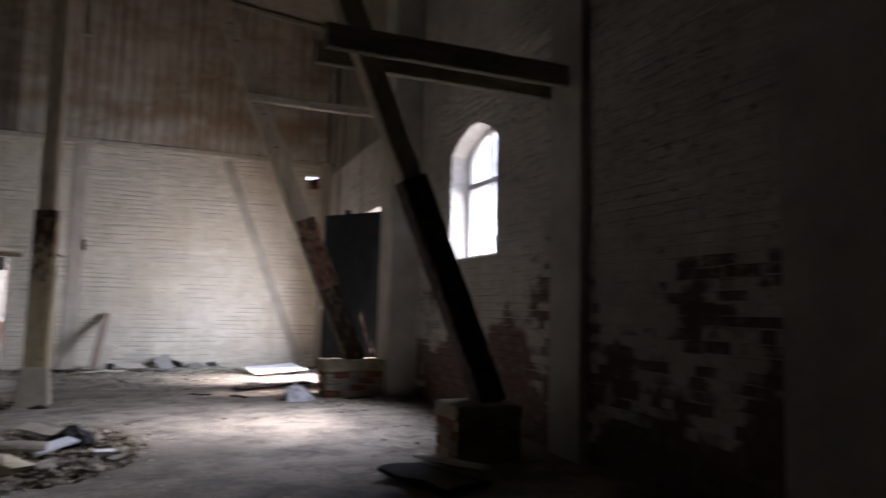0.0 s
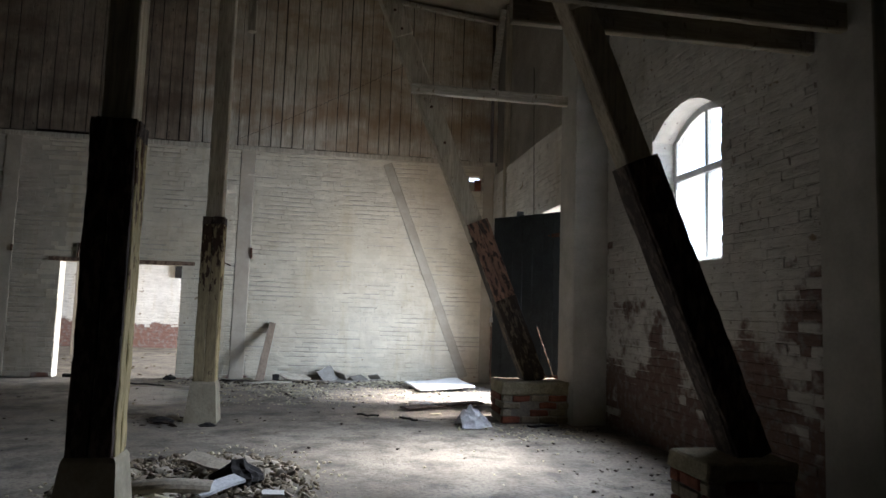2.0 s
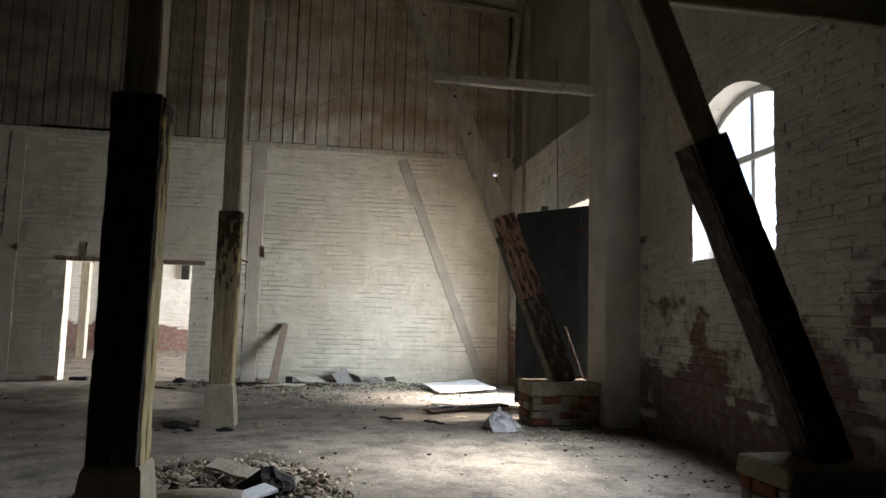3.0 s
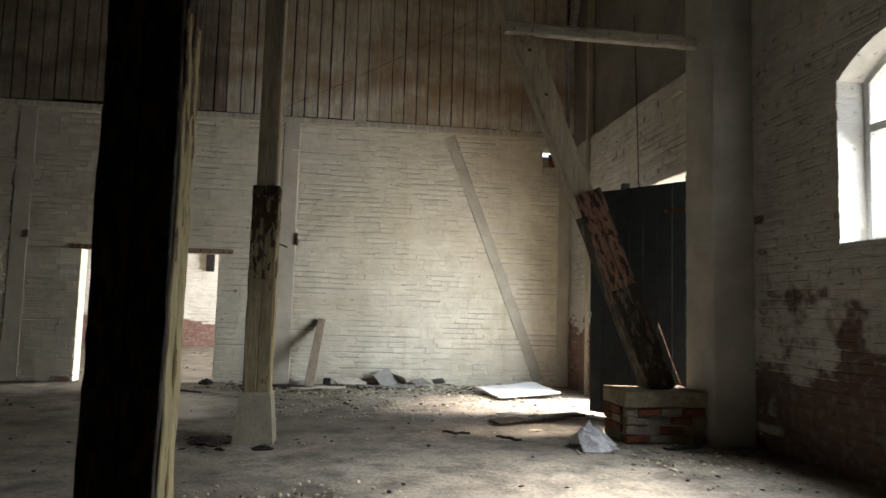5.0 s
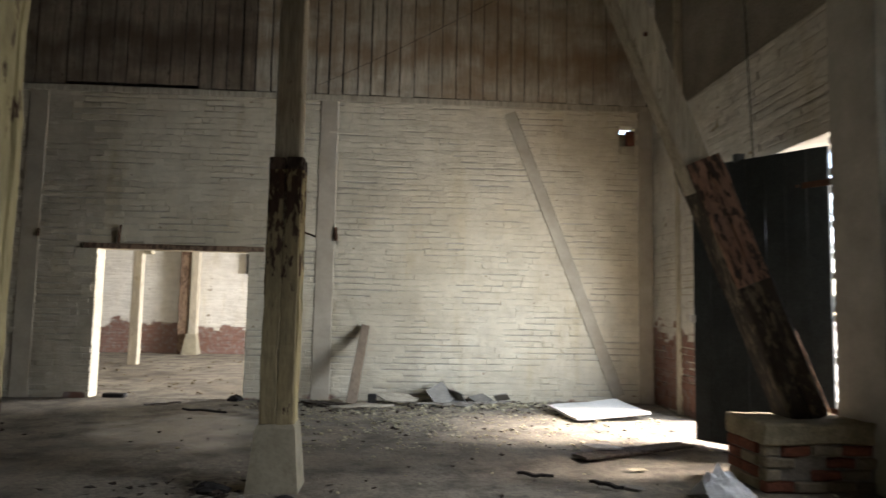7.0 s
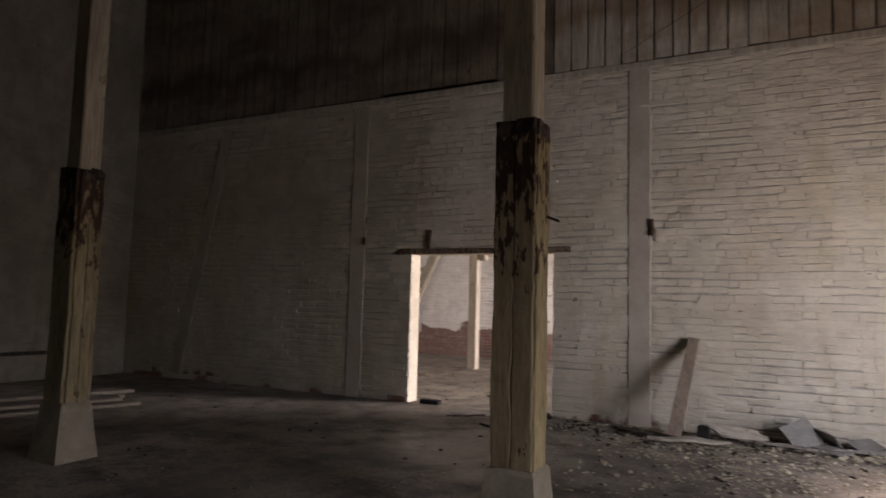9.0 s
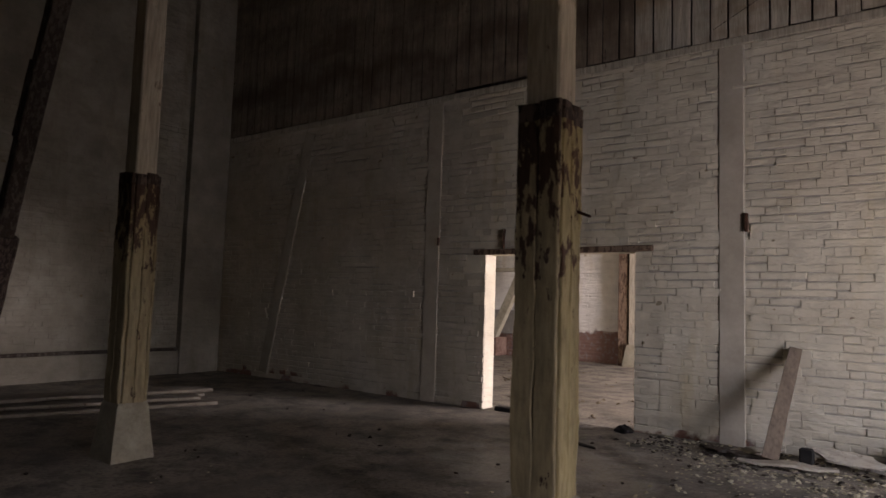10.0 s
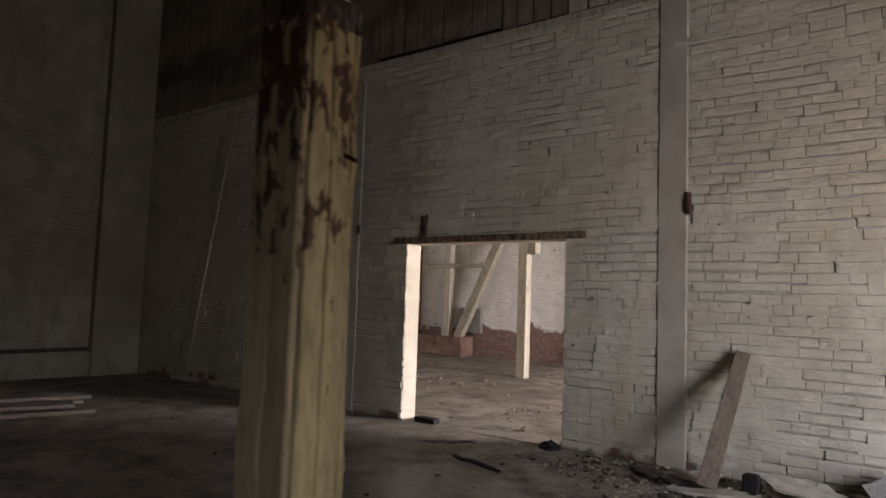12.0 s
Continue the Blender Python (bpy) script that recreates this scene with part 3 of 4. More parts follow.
# ---- posts ----
def post_thing(at, top, half, seed, label, shaded_sides=False, dull=False):
    """A timber post cased in boards on a flared concrete plinth."""
    rng = random.Random(seed)
    x, y = at
    ob = thing("timber_post", (x, y, 0), label, "post", "posts of the hall")
    part("core", beam((x, y, 0.45), (x, y, 8.05), 0.2, 0.2, (0, 1, 0), 0.004, seed, 24), POST_PAINT, ob)
    bm = bmesh.new()
    rings = []
    for z, h in ((-0.06, half + 0.06), (0.02, half + 0.056), (0.25, half + 0.032), (0.46, half + 0.012), (0.49, half)):
        rings.append([bm.verts.new(Vector((x + a * h, y + b * h, z)) + noise.noise_vector(Vector((a * 3 + seed, b * 3, z * 5))) * 0.012) for a, b in ((-1, -1), (0, -1), (1, -1), (1, 0), (1, 1), (0, 1), (-1, 1), (-1, 0))])
    for r0, r1 in zip(rings, rings[1:]):
        for k in range(8):
            bm.faces.new((r0[k], r0[(k + 1) % 8], r1[(k + 1) % 8], r1[k]))
    bm.faces.new(rings[-1])
    part("plinth", bm, CONCRETE, ob, "flared concrete plinth")
    t = 0.032
    w = half
    for k in range(4):
        turn = Matrix.Translation((x, y, 0)) @ Matrix.Rotation(k * math.pi / 2, 4, 'Z')
        for s in (-1, 1):
            wide = w - 0.006 if k % 2 == 0 else w - t - 0.004
            c = s * wide / 2
            bot, up = 0.49, top + rng.uniform(-0.012, 0.008)
            # shade in the colour: front and left boards, every board on the dim post
            lower = CASING_SHADED if dull or k in (0, 3) else CASING
            for z0, z1, mat in ((bot, up - 0.1, lower), (up - 0.1, up, DARK_SHADED)):
                # the near post's unlit front and left boards are coloured near black
                mat = DARK_SHADED if shaded_sides and k in (0, 3) else mat
                b = beam((c, -w + t / 2, z0), (c, -w + t / 2, z1), wide - 0.006, t, (0, 1, 0), 0.01, seed + k * 3 + s, 36, 1.0, 0.006)
                bmesh.ops.transform(b, verts=b.verts, matrix=turn)
                part("casing_board", b, mat, ob, "peeling, rotten casing board")
    return ob


post_thing((1.3, -4.7), 2.53, 0.135, 21, "timber post in rotten peeling cream casing on a concrete plinth")
post_thing((-2.93, -4.7), 2.55, 0.135, 22, "timber post in dark-topped peeling casing on a concrete plinth", dull=True)
post_thing((1.36, -8.87), 2.6, 0.145, 23, "timber post in chipped casing, two sides shaded near black, on a plinth", True)


def brace_thing(p0, p1, cased, width, seed, label, mat, foot, core=0.2, shift=0.0, core_mat=POST_PAINT):
    """A sloping strut, its foot cased in boards."""
    ob = thing("sloping_strut", p0, label, "strut", "struts of the hall")
    p0, p1 = Vector(p0), Vector(p1)
    part("core", beam(p0.lerp(p1, 0.27) + Vector((shift * 0.6, 0, 0)), p1 + Vector((shift, 0, 0)), core, 0.2, (0, 1, 0), 0.005, seed, 28), core_mat, ob)
    a = (p1 - p0).normalized()
    n = a.cross(Vector((0, 1, 0))).normalized()
    for f0, f1 in ((0.43, 0.545), (0.66, 0.72)):
        off = Vector((shift * (0.6 + 0.4 * (f0 - 0.27) / 0.73), -0.108, 0))
        splice = part("splice_board", beam(p0.lerp(p1, f0) + off, p0.lerp(p1, f1) + off, core + 0.012, 0.035, (0, 1, 0), 0.005, seed + 9, 10), core_mat, ob, "splice board")
        for f in (0.2, 0.8):
            q = p0.lerp(p1, f0 + (f1 - f0) * f) + off - Vector((0, 0.02, 0))
            part("bolt", box(q.x - 0.018, q.x + 0.018, q.y - 0.008, q.y + 0.004, q.z - 0.018, q.z + 0.018, 0.005), IRON, splice)
    end = p0 + a * cased
    t = 0.035
    h = width / 2
    mid = p0.lerp(end, 0.52)
    front = Vector((0, -h + t / 2, 0))
    for s in (-1, 1):
        part("casing_board", beam(p0 + front + n * (s * h / 2), mid + front + n * (s * h / 2), h - 0.008, t, (0, 1, 0), 0.009, seed + s, 22, 1.0, 0.006), foot, ob, "mottled, blistered casing board")
        part("casing_board", beam(mid + front + n * (s * h / 2), end + front + n * (s * h / 2), h - 0.008, t, (0, 1, 0), 0.009, seed + s + 5, 18, 1.0, 0.006), mat, ob, "peeling casing board")
    for off, w, d, m in ((-front, width - 0.01, t, DARK_SHADED), (n * (h - t / 2), t, width - 2 * t - 0.006, foot), (n * -(h - t / 2), t, width - 2 * t - 0.006, DARK_SHADED)):
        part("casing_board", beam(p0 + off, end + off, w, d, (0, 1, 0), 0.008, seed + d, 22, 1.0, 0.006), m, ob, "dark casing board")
    return ob


brace_thing((5.6, -4.5, 0.52), (2.69, -4.5, 7.62), 2.33, 0.3, 31, "sloping limewashed strut with blistered pinkish casing", CASING_PINK, CASING_MOTTLED, 0.25, -0.07)
# near-black casing boards on every side of the next two struts
brace_thing((5.7, -9.1, 0.5), (2.685, -9.1, 7.7), 2.21, 0.258, 32, "sloping dark strut standing on a brick block", DARK_SHADED, DARK_SHADED)
brace_thing((-7.2, -4.6, 0.0), (-4.1, -4.6, 7.6), 2.3, 0.3, 33, "dark sloping strut beside the dim side wall", DARK_SHADED, DARK_SHADED, core_mat=DARK_TIMBER)


def collar(name, p0, p1, w, d, mat, seed, label):
    return tagged(part(name, beam(p0, p1, w, d, (0, 1, 0), 0.006, seed, 18), mat), label, "beam", "tie beams")


collar("tie_beam", (3.75, -4.63, 4.46), (6.0, -4.63, 4.46), 0.13, 0.1, PALE_TIMBER, 41, "pale limewashed tie beam between strut and pier")
collar("tie_beam", (3.98, -9.33, 3.66), (6.44, -9.33, 3.66), 0.22, 0.08, BEAM_PAINT, 42, "dark tie beam bolted to the strut")
collar("tie_beam", (3.98, -8.9, 3.67), (6.44, -8.9, 3.67), 0.22, 0.08, BEAM_PAINT, 43, "dark tie beam bolted to the strut")
collar("corner_strut", (6.0, -0.12, 6.15), (6.02, -0.75, 7.6), 0.12, 0.12, PALE_TIMBER, 44, "short pale strut under the eaves")


# ---- strut bases ----
def base_block(x0, x1, y0, y1, slab_z, top, seed, label):
    rng = random.Random(seed)
    ob = thing("strut_base", ((x0 + x1) / 2, (y0 + y1) / 2, 0), label, "plinth", "bases of the struts")
    part("mortar_core", box(x0 + 0.02, x1 - 0.01, y0 + 0.02, y1 - 0.02, -0.03, slab_z, 0), MORTAR, ob)
    part("slab", box(x0 - 0.02, x1, y0 - 0.02, y1 + 0.02, slab_z, top, 0.016, 0.018, seed, 5), CAP_SLAB, ob, "chipped pale capping slab")
    n = 4
    h = slab_z / n
    for r in range(n):
        x = x0 - (0.12 if r % 2 else 0.0)
        while x < x1 - 0.03:
            a, b = max(x, x0), min(x + 0.25, x1)
            if b - a > 0.04 and rng.random() > 0.06:
                part("brick", box(a + 0.006, b - 0.006, y0 - rng.uniform(-0.012, 0.02), y0 + 0.1, r * h + 0.006, (r + 1) * h - 0.006, 0.012, 0.016, seed + r, 1),
                     rng.choice((RED_BRICK, PALE_BRICK) if r >= 2 else (PALE_BRICK, RED_BRICK, PALE_BRICK, PALE_BRICK)), ob)
            x += 0.25
        y = y0 + 0.11
        while y < y1 - 0.05:
            part("brick", box(x0 - rng.uniform(0, 0.012), x0 + 0.1, y + 0.006, min(y + 0.25, y1) - 0.006, r * h + 0.006, (r + 1) * h - 0.006, 0.008, 0.005, seed + r, 0),
                 rng.choice((RED_BRICK, PALE_BRICK)), ob)
            y += 0.25
    return ob


base_block(5.07, 5.98, -4.86, -4.28, 0.37, 0.54, 51, "brick base with a pale slab under the strut")
base_block(5.26, 5.925, -9.34, -8.86, 0.38, 0.51, 52, "brick base with a pale slab in shadow")


# ---- gate ----
def gate_leaf():
    h, f = Vector((6.18, -4.1, 0)), Vector((5.39, -2.96, 0))
    ob = thing("gate_leaf", h, "tall dark green boarded gate leaf standing ajar", "gate")
    d = (f - h)
    n = 7
    side = d.normalized().cross(Vector((0, 0, 1)))
    for i in range(n):
        c = h + d * ((i + 0.5) / n)
        part("board", beam((c.x, c.y, 0.05), (c.x, c.y, 2.97), 0.04, d.length / n - 0.004, d, 0.003, 60 + i, 8, 1.0, 0.005), GATE_PAINT, ob)
    for z in (0.4, 1.5, 2.6):
        p, q = h + side * 0.05, f + side * 0.05
        part("ledge", beam((p.x, p.y, z), (q.x, q.y, z), 0.14, 0.04, side, 0.003, 70, 6, 1.0, 0.006), GATE_PAINT, ob)
    for z in (0.52, 2.62):
        a = h + d * 0.25
        strap = part("hinge", beam((6.24, -4.3, z), (a.x, a.y, z), 0.06, 0.016, side, 0.001, 71, 6, 1.0, 0.003), IRON, ob, "rusty iron strap hinge")
        for k in (0.12, 0.2):
            q = h + d * k - side * 0.03
            part("bolt", box(q.x - 0.012, q.x + 0.012, q.y - 0.012, q.y + 0.012, z - 0.012, z + 0.012, 0.004), IRON, strap)
    c = h + d * 0.62
    part("latch_post", box(c.x - 0.05, c.x + 0.05, c.y - 0.02, c.y + 0.05, 2.95, 3.04, 0.006), GATE_PAINT, ob)
    part("handle", box(f.x - 0.05, f.x + 0.02, f.y - 0.03, f.y + 0.02, 1.28, 1.36, 0.006), FRAME_PAINT, ob, "pale metal latch plate")
    return ob


gate_leaf()


# ---- window ----
def arched_window():
    ob = thing("window_1", (6.75, -6.97, 2.03), "tall arched window with white-painted glazing bars", "window", kind="structure")
    x = 6.74
    y0, y1, z0, spring, crown = -WINDOW[1], -WINDOW[0], WINDOW[2], 3.5, WINDOW[3] - 0.02
    part("window_frame", box(x - 0.03, x + 0.03, y0, y0 + 0.07, z0, spring + 0.04, 0.006), FRAME_PAINT, ob)
    part("window_frame", box(x - 0.03, x + 0.03, y1 - 0.07, y1, z0, spring + 0.04, 0.006), FRAME_PAINT, ob)
    part("window_frame", box(x - 0.03, x + 0.03, y0 + 0.072, y1 - 0.072, z0, z0 + 0.07, 0.006), FRAME_PAINT, ob)
    part("transom", box(x - 0.035, x + 0.035, y0 + 0.072, y1 - 0.072, 3.02, 3.1, 0.006), FRAME_PAINT, ob)
    ym = (y0 + y1) / 2
    part("mullion", box(x - 0.03, x + 0.03, ym - 0.035, ym + 0.035, z0 + 0.072, 3.018, 0.006), FRAME_PAINT, ob)
    part("mullion", box(x - 0.03, x + 0.03, ym - 0.03, ym + 0.03, 3.102, crown - 0.02, 0.006), FRAME_PAINT, ob)
    bm = bmesh.new()
    n, rows = 16, []
    for i in range(n + 1):
        f = i / n
        y = y0 + (y1 - y0) * f
        z = spring + (crown - spring) * (1 - (2 * f - 1) ** 2)
        rows.append([bm.verts.new((x + dx, y, z - dz)) for dx, dz in ((-0.03, 0), (0.03, 0), (0.03, 0.08), (-0.03, 0.08))])
    for a, b in zip(rows, rows[1:]):
        for k in range(4):
            bm.faces.new((a[k], a[(k + 1) % 4], b[(k + 1) % 4], b[k]))
    bmesh.ops.recalc_face_normals(bm, faces=bm.faces)
    part("window_frame", bm, FRAME_PAINT, ob)
    for a, b, c, d in ((y0 + 0.07, ym - 0.035, z0 + 0.07, 3.02), (ym + 0.035, y1 - 0.07, z0 + 0.07, 3.02), (y0 + 0.07, ym - 0.03, 3.1, 3.6), (ym + 0.03, y1 - 0.07, 3.1, 3.6)):
        part("pane", box(x - 0.003, x + 0.003, a, b, c, d, 0), GLASS, ob)
    return ob


arched_window()


# ---- gable boards ----
def gable_boards():
    rng = random.Random(81)
    x = LEFT + 0.02
    while x < 6.05:
        w = 0.215 * rng.uniform(0.92, 1.08)
        z0 = 4.63 if -3.0 < x < -0.95 else 4.585 + rng.uniform(-0.01, 0.012)
        roof = 8.42 - 0.105 * abs(x + w / 2 + 1.1)
        g = rng.uniform(0.01, 0.026) if x < 4.4 else rng.uniform(0.006, 0.012)
        b = beam((x + w / 2, -0.012 + rng.uniform(-0.006, 0.006), z0), (x + w / 2 + rng.uniform(-0.01, 0.01), -0.012, roof - 0.03), min(w, 6.08 - x) - g, 0.024, (0, 1, 0), 0.005, x, 16, 1.0, 0.004)
        # left boards carry the fading light in their colour
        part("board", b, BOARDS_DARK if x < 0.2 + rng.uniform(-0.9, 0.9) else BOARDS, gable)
        x += w


gable_boards()
tagged(part("trim_eaves", beam((LEFT, -0.09, 7.63), (-1.1, -0.09, 8.37), 0.1, 0.1, (0, 1, 0), 0.006, 82, 10), PALE_TIMBER), "pale moulding along the roof edge", "moulding", kind="structure")
tagged(part("trim_eaves_b", beam((-1.1, -0.09, 8.37), (6.08, -0.09, 7.6), 0.1, 0.1, (0, 1, 0), 0.006, 83, 10), PALE_TIMBER), "pale moulding along the roof edge", "moulding", kind="structure")
tagged(part("trim_wall_post", beam((6.09, -0.98, 0.0), (6.09, -0.98, 7.6), 0.12, 0.06, (0, 1, 0), 0.004, 84, 20), POST_PAINT), "limewashed timber upright in the side wall", "timber", kind="structure")
tagged(part("baseboard_west", box(LEFT - 0.05, LEFT + 0.1, BACK, -0.02, -0.05, 0.42, 0.02, 0.01, 85, 6), LIME_LEFT_SHADED), "low whitewashed plinth along the side wall", "plinth", kind="structure")
pier("pier_west_corner", LEFT - 0.02, LEFT + 0.14, -0.85, -0.02, 8.0, 4, LIME_LEFT_SHADED)
pier("pier_west", LEFT - 0.02, LEFT + 0.3, -4.9, -4.35, 8.0, 5, LIME_LEFT_SHADED)
tagged(part("door_1", box(-2.4, 0.2, -0.035, 0.03, 2.15, 2.225, 0.008, 0.006, 86, 5), BROWN_WOOD), "weathered timber lintel board over the doorway", "lintel", kind="structure")


def single(name, bm, mat, label, category, group=""):
    return tagged(part(name, bm, mat), label, category, group)


single("iron_bracket", box(1.222, 1.258, -0.045, 0.0, 2.34, 2.55, 0.006, 0.005, 1, 2), IRON, "rusty iron bracket on the wall timber", "bracket", "iron brackets")
single("iron_bracket", box(-3.06, -3.03, -0.04, 0.0, 2.3, 2.42, 0.008, 0.005, 2, 2), IRON, "rusty iron bracket on the wall timber", "bracket", "iron brackets")
single("iron_stub", beam((-1.9, -0.03, 2.23), (-1.88, -0.03, 2.5), 0.035, 0.03, (0, 1, 0), 0.003, 3, 5), IRON, "rusty iron stub above the doorway", "bracket")
single("hanging_timber", beam((1.62, -4.72, 5.0), (1.55, -4.72, 8.2), 0.1, 0.1, (0, 1, 0), 0.006, 87, 14), POST_PAINT, "limewashed timber hanging from the roof beside a post", "timber")
single("iron_spike", beam((1.42, -4.62, 1.97), (1.52, -4.66, 1.93), 0.015, 0.015, (0, 0, 1), 0.002, 88, 5, 1.0, 0.003), IRON, "rusty spike sticking out of a post", "spike")
single("leaning_rod", beam((5.95, -4.36, 0.53), (5.72, -4.24, 1.25), 0.012, 0.012, (0, 1, 0), 0.001, 89, 6, 1.0, 0.003), BROWN_WOOD, "thin rod leaning beside the gate", "rod")
for i, (x0, x1, z0, z1) in enumerate(((5.57, 5.82, 3.685, 3.83), (5.6, 5.82, 3.835, 3.96))):
    single("loose_brick", box(x0, x1, 0.01 + 0.02 * i, 0.14, z0, z1, 0.01, 0.006, 90 + i, 1), LIME_FAR, "limewashed brick loosely blocking the wall hole", "brick", "loose bricks in the wall")
single("loose_brick", box(5.69, 5.82, 0.04, 0.12, 3.965, 4.2, 0.012, 0.012, 94, 2), RED_BRICK, "dark broken brick standing in the wall hole", "brick", "loose bricks in the wall")


def cord(name, pts, radius, mat, label):
    cu = bpy.data.curves.new(name, 'CURVE')
    cu.dimensions = '3D'
    cu.bevel_depth, cu.bevel_resolution = radius, 1
    s = cu.splines.new('POLY')
    s.points.add(len(pts) - 1)
    for p, q in zip(s.points, pts):
        p.co = (*q, 1)
    cu.materials.append(mat)
    ob = new(name, cu)
    me = bpy.data.meshes.new_from_object(ob.evaluated_get(bpy.context.evaluated_depsgraph_get()))
    bpy.data.objects.remove(ob)
    return tagged(new(name, me), label, "cord")


def sag(a, b, drop, n=14):
    a, b = Vector(a), Vector(b)
    return [a.lerp(b, i / n) - Vector((0, 0, drop * 4 * (i / n) * (1 - i / n))) for i in range(n + 1)]


# ---- leaning plank and litter along the wall ----
single("leaning_plank", beam((1.58, -0.66, 0.05), (1.72, -0.045, 1.1), 0.15, 0.035, (0, 1, 0.6), 0.005, 92, 10, 0.82, 0.005), BROWN_PLANK, "short weathered plank leaning on the white wall", "plank")
single("brick_fragment", box(1.8, 1.92, -0.45, -0.32, 0.0, 0.15, 0.012, 0.012, 95, 1), BLACK_RUBBISH, "dark sooty block beside the plank", "block")


def splinter(name, at, length, wide, turn, tilt, mat, label, category, group, seed):
    """A board broken to a ragged point at both ends."""
    rng = random.Random(seed)
    bm = bmesh.new()
    n, t = 9, 0.022
    rows = []
    for i in range(n + 1):
        f = i / n
        half = wide / 2 * min(1.0, 0.25 + 2.6 * min(f, 1 - f)) * rng.uniform(0.8, 1.1)
        drift, lift = rng.uniform(-0.012, 0.012), 0.02 * noise.noise(Vector((f * 3, seed, 0)))
        x = (f - 0.5) * length
        rows.append([bm.verts.new(p) for p in ((x, drift - half, lift), (x, drift + half, lift + rng.uniform(-0.006, 0.006)), (x, drift + half * 0.94, lift + t), (x, drift - half * 0.94, lift + t))])
    for r0, r1 in zip(rows, rows[1:]):
        for k in range(4):
            bm.faces.new((r0[k], r0[(k + 1) % 4], r1[(k + 1) % 4], r1[k]))
    bm.faces.new(rows[0][::-1])
    bm.faces.new(rows[-1])
    bmesh.ops.recalc_face_normals(bm, faces=bm.faces)
    bmesh.ops.transform(bm, verts=bm.verts, matrix=pose(*at, tilt[0], tilt[1], turn))
    return single(name, bm, mat, label, category, group)


BOARDS_GROUP = "boards on the floor"
splinter("lying_plank", (1.75, -0.78, 0.035), 0.85, 0.17, 9, (4, -1), PALE_SPLINTER, "pale broken board lying on the floor", "board", BOARDS_GROUP, 93)
splinter("lying_plank", (1.22, -0.55, 0.03), 0.7, 0.14, -14, (3, 2), DARK_TIMBER, "dark broken board lying on the floor", "board", BOARDS_GROUP, 94)
splinter("lying_plank", (1.42, -0.42, 0.06), 0.5, 0.16, 24, (14, -6), PALE_SPLINTER, "pale broken board propped on litter", "board", BOARDS_GROUP, 97)
splinter("pale_fragment", (2.2, -0.33, 0.09), 0.62, 0.2, 4, (32, 7), PALE_SPLINTER, "pale splintered board on the floor", "board", BOARDS_GROUP, 96)
splinter("thin_batten", (2.75, -0.52, 0.035), 0.9, 0.06, -6, (0, 1), GREY_PLANK, "thin grey batten among the litter", "batten", BOARDS_GROUP, 98)
splinter("thin_batten", (3.5, -0.42, 0.045), 0.8, 0.07, 5, (0, -2), GREY_PLANK, "thin grey batten among the litter", "batten", BOARDS_GROUP, 99)
splinter("dark_splinter", (3.85, -4.75, 0.03), 0.28, 0.05, -38, (0, 0), BLACK_RUBBISH, "dark splinter of wood on the floor", "splinter", "splinters on the floor", 100)
splinter("dark_splinter", (3.35, -4.45, 0.03), 0.3, 0.05, -22, (0, 0), BLACK_RUBBISH, "dark splinter of wood on the floor", "splinter", "splinters on the floor", 101)
splinter("dark_splinter", (-0.9, -0.75, 0.03), 0.55, 0.05, 55, (0, 3), DARK_TIMBER, "dark stick lying before the doorway", "splinter", "splinters on the floor", 102)
splinter("dark_splinter", (-0.2, -1.3, 0.03), 0.6, 0.07, -12, (0, 2), BLACK_RUBBISH, "dark stick lying before the doorway", "splinter", "splinters on the floor", 103)
splinter("dark_splinter", (5.5, -5.25, 0.03), 0.42, 0.07, 4, (0, 0), BLACK_RUBBISH, "dark splinter of wood by the brick base", "splinter", "splinters on the floor", 104)
single("dark_board", beam((3.9, -3.78, 0.035), (5.15, -3.25, 0.05), 0.22, 0.03, (0, 0, 1), 0.006, 97, 8), DARK_TIMBER, "dark board lying in front of the gate", "board", "boards on the floor")
single("wall_foot_board", beam((2.0, -0.1, 0.04), (3.6, -0.12, 0.04), 0.1, 0.05, (0, 0, 1), 0.008, 98, 10), GREY_PLANK, "thin grey batten at the wall's foot", "batten")


def sheet(name, at, sx, sy, turn, tilt, thick, rough, mat, label, category, group="", seed=0):
    """A thin buckled sheet lying or leaning."""
    b = box(-sx / 2, sx / 2, -sy / 2, sy / 2, -thick / 2, thick / 2, 0.0, 0, 0, 6)
    for v in b.verts:
        v.co.z += noise.noise(Vector((v.co.x * 3.3, v.co.y * 3.3, seed))) * rough
        v.co.x += noise.noise(Vector((v.co.y * 5, seed, 1))) * 0.03
        v.co.y += noise.noise(Vector((v.co.x * 5, seed, 2))) * 0.03
    bmesh.ops.transform(b, verts=b.verts, matrix=pose(*at, tilt[0], tilt[1], turn))
    return single(name, b, mat, label, category, group)


sheet("white_sheet", (4.85, -1.22, 0.09), 1.05, 0.85, 12, (3, -3), 0.03, 0.02, CARD, "white panel lying on the sunlit floor by the gate", "panel", seed=1)
sheet("roof_slate", (2.83, -0.3, 0.14), 0.36, 0.32, 42, (52, -18), 0.014, 0.012, SLATE, "grey slate propped on edge at the wall's foot", "slate", "broken slates", 2)
sheet("roof_slate", (3.06, -0.2, 0.12), 0.3, 0.22, -38, (-44, 12), 0.014, 0.012, SLATE, "grey slate leaning against another slate", "slate", "broken slates", 12)
sheet("roof_slate", (3.0, -0.33, 0.04), 0.28, 0.18, -25, (4, 3), 0.014, 0.01, SLATE, "grey slate lying flat", "slate", "broken slates", 3)
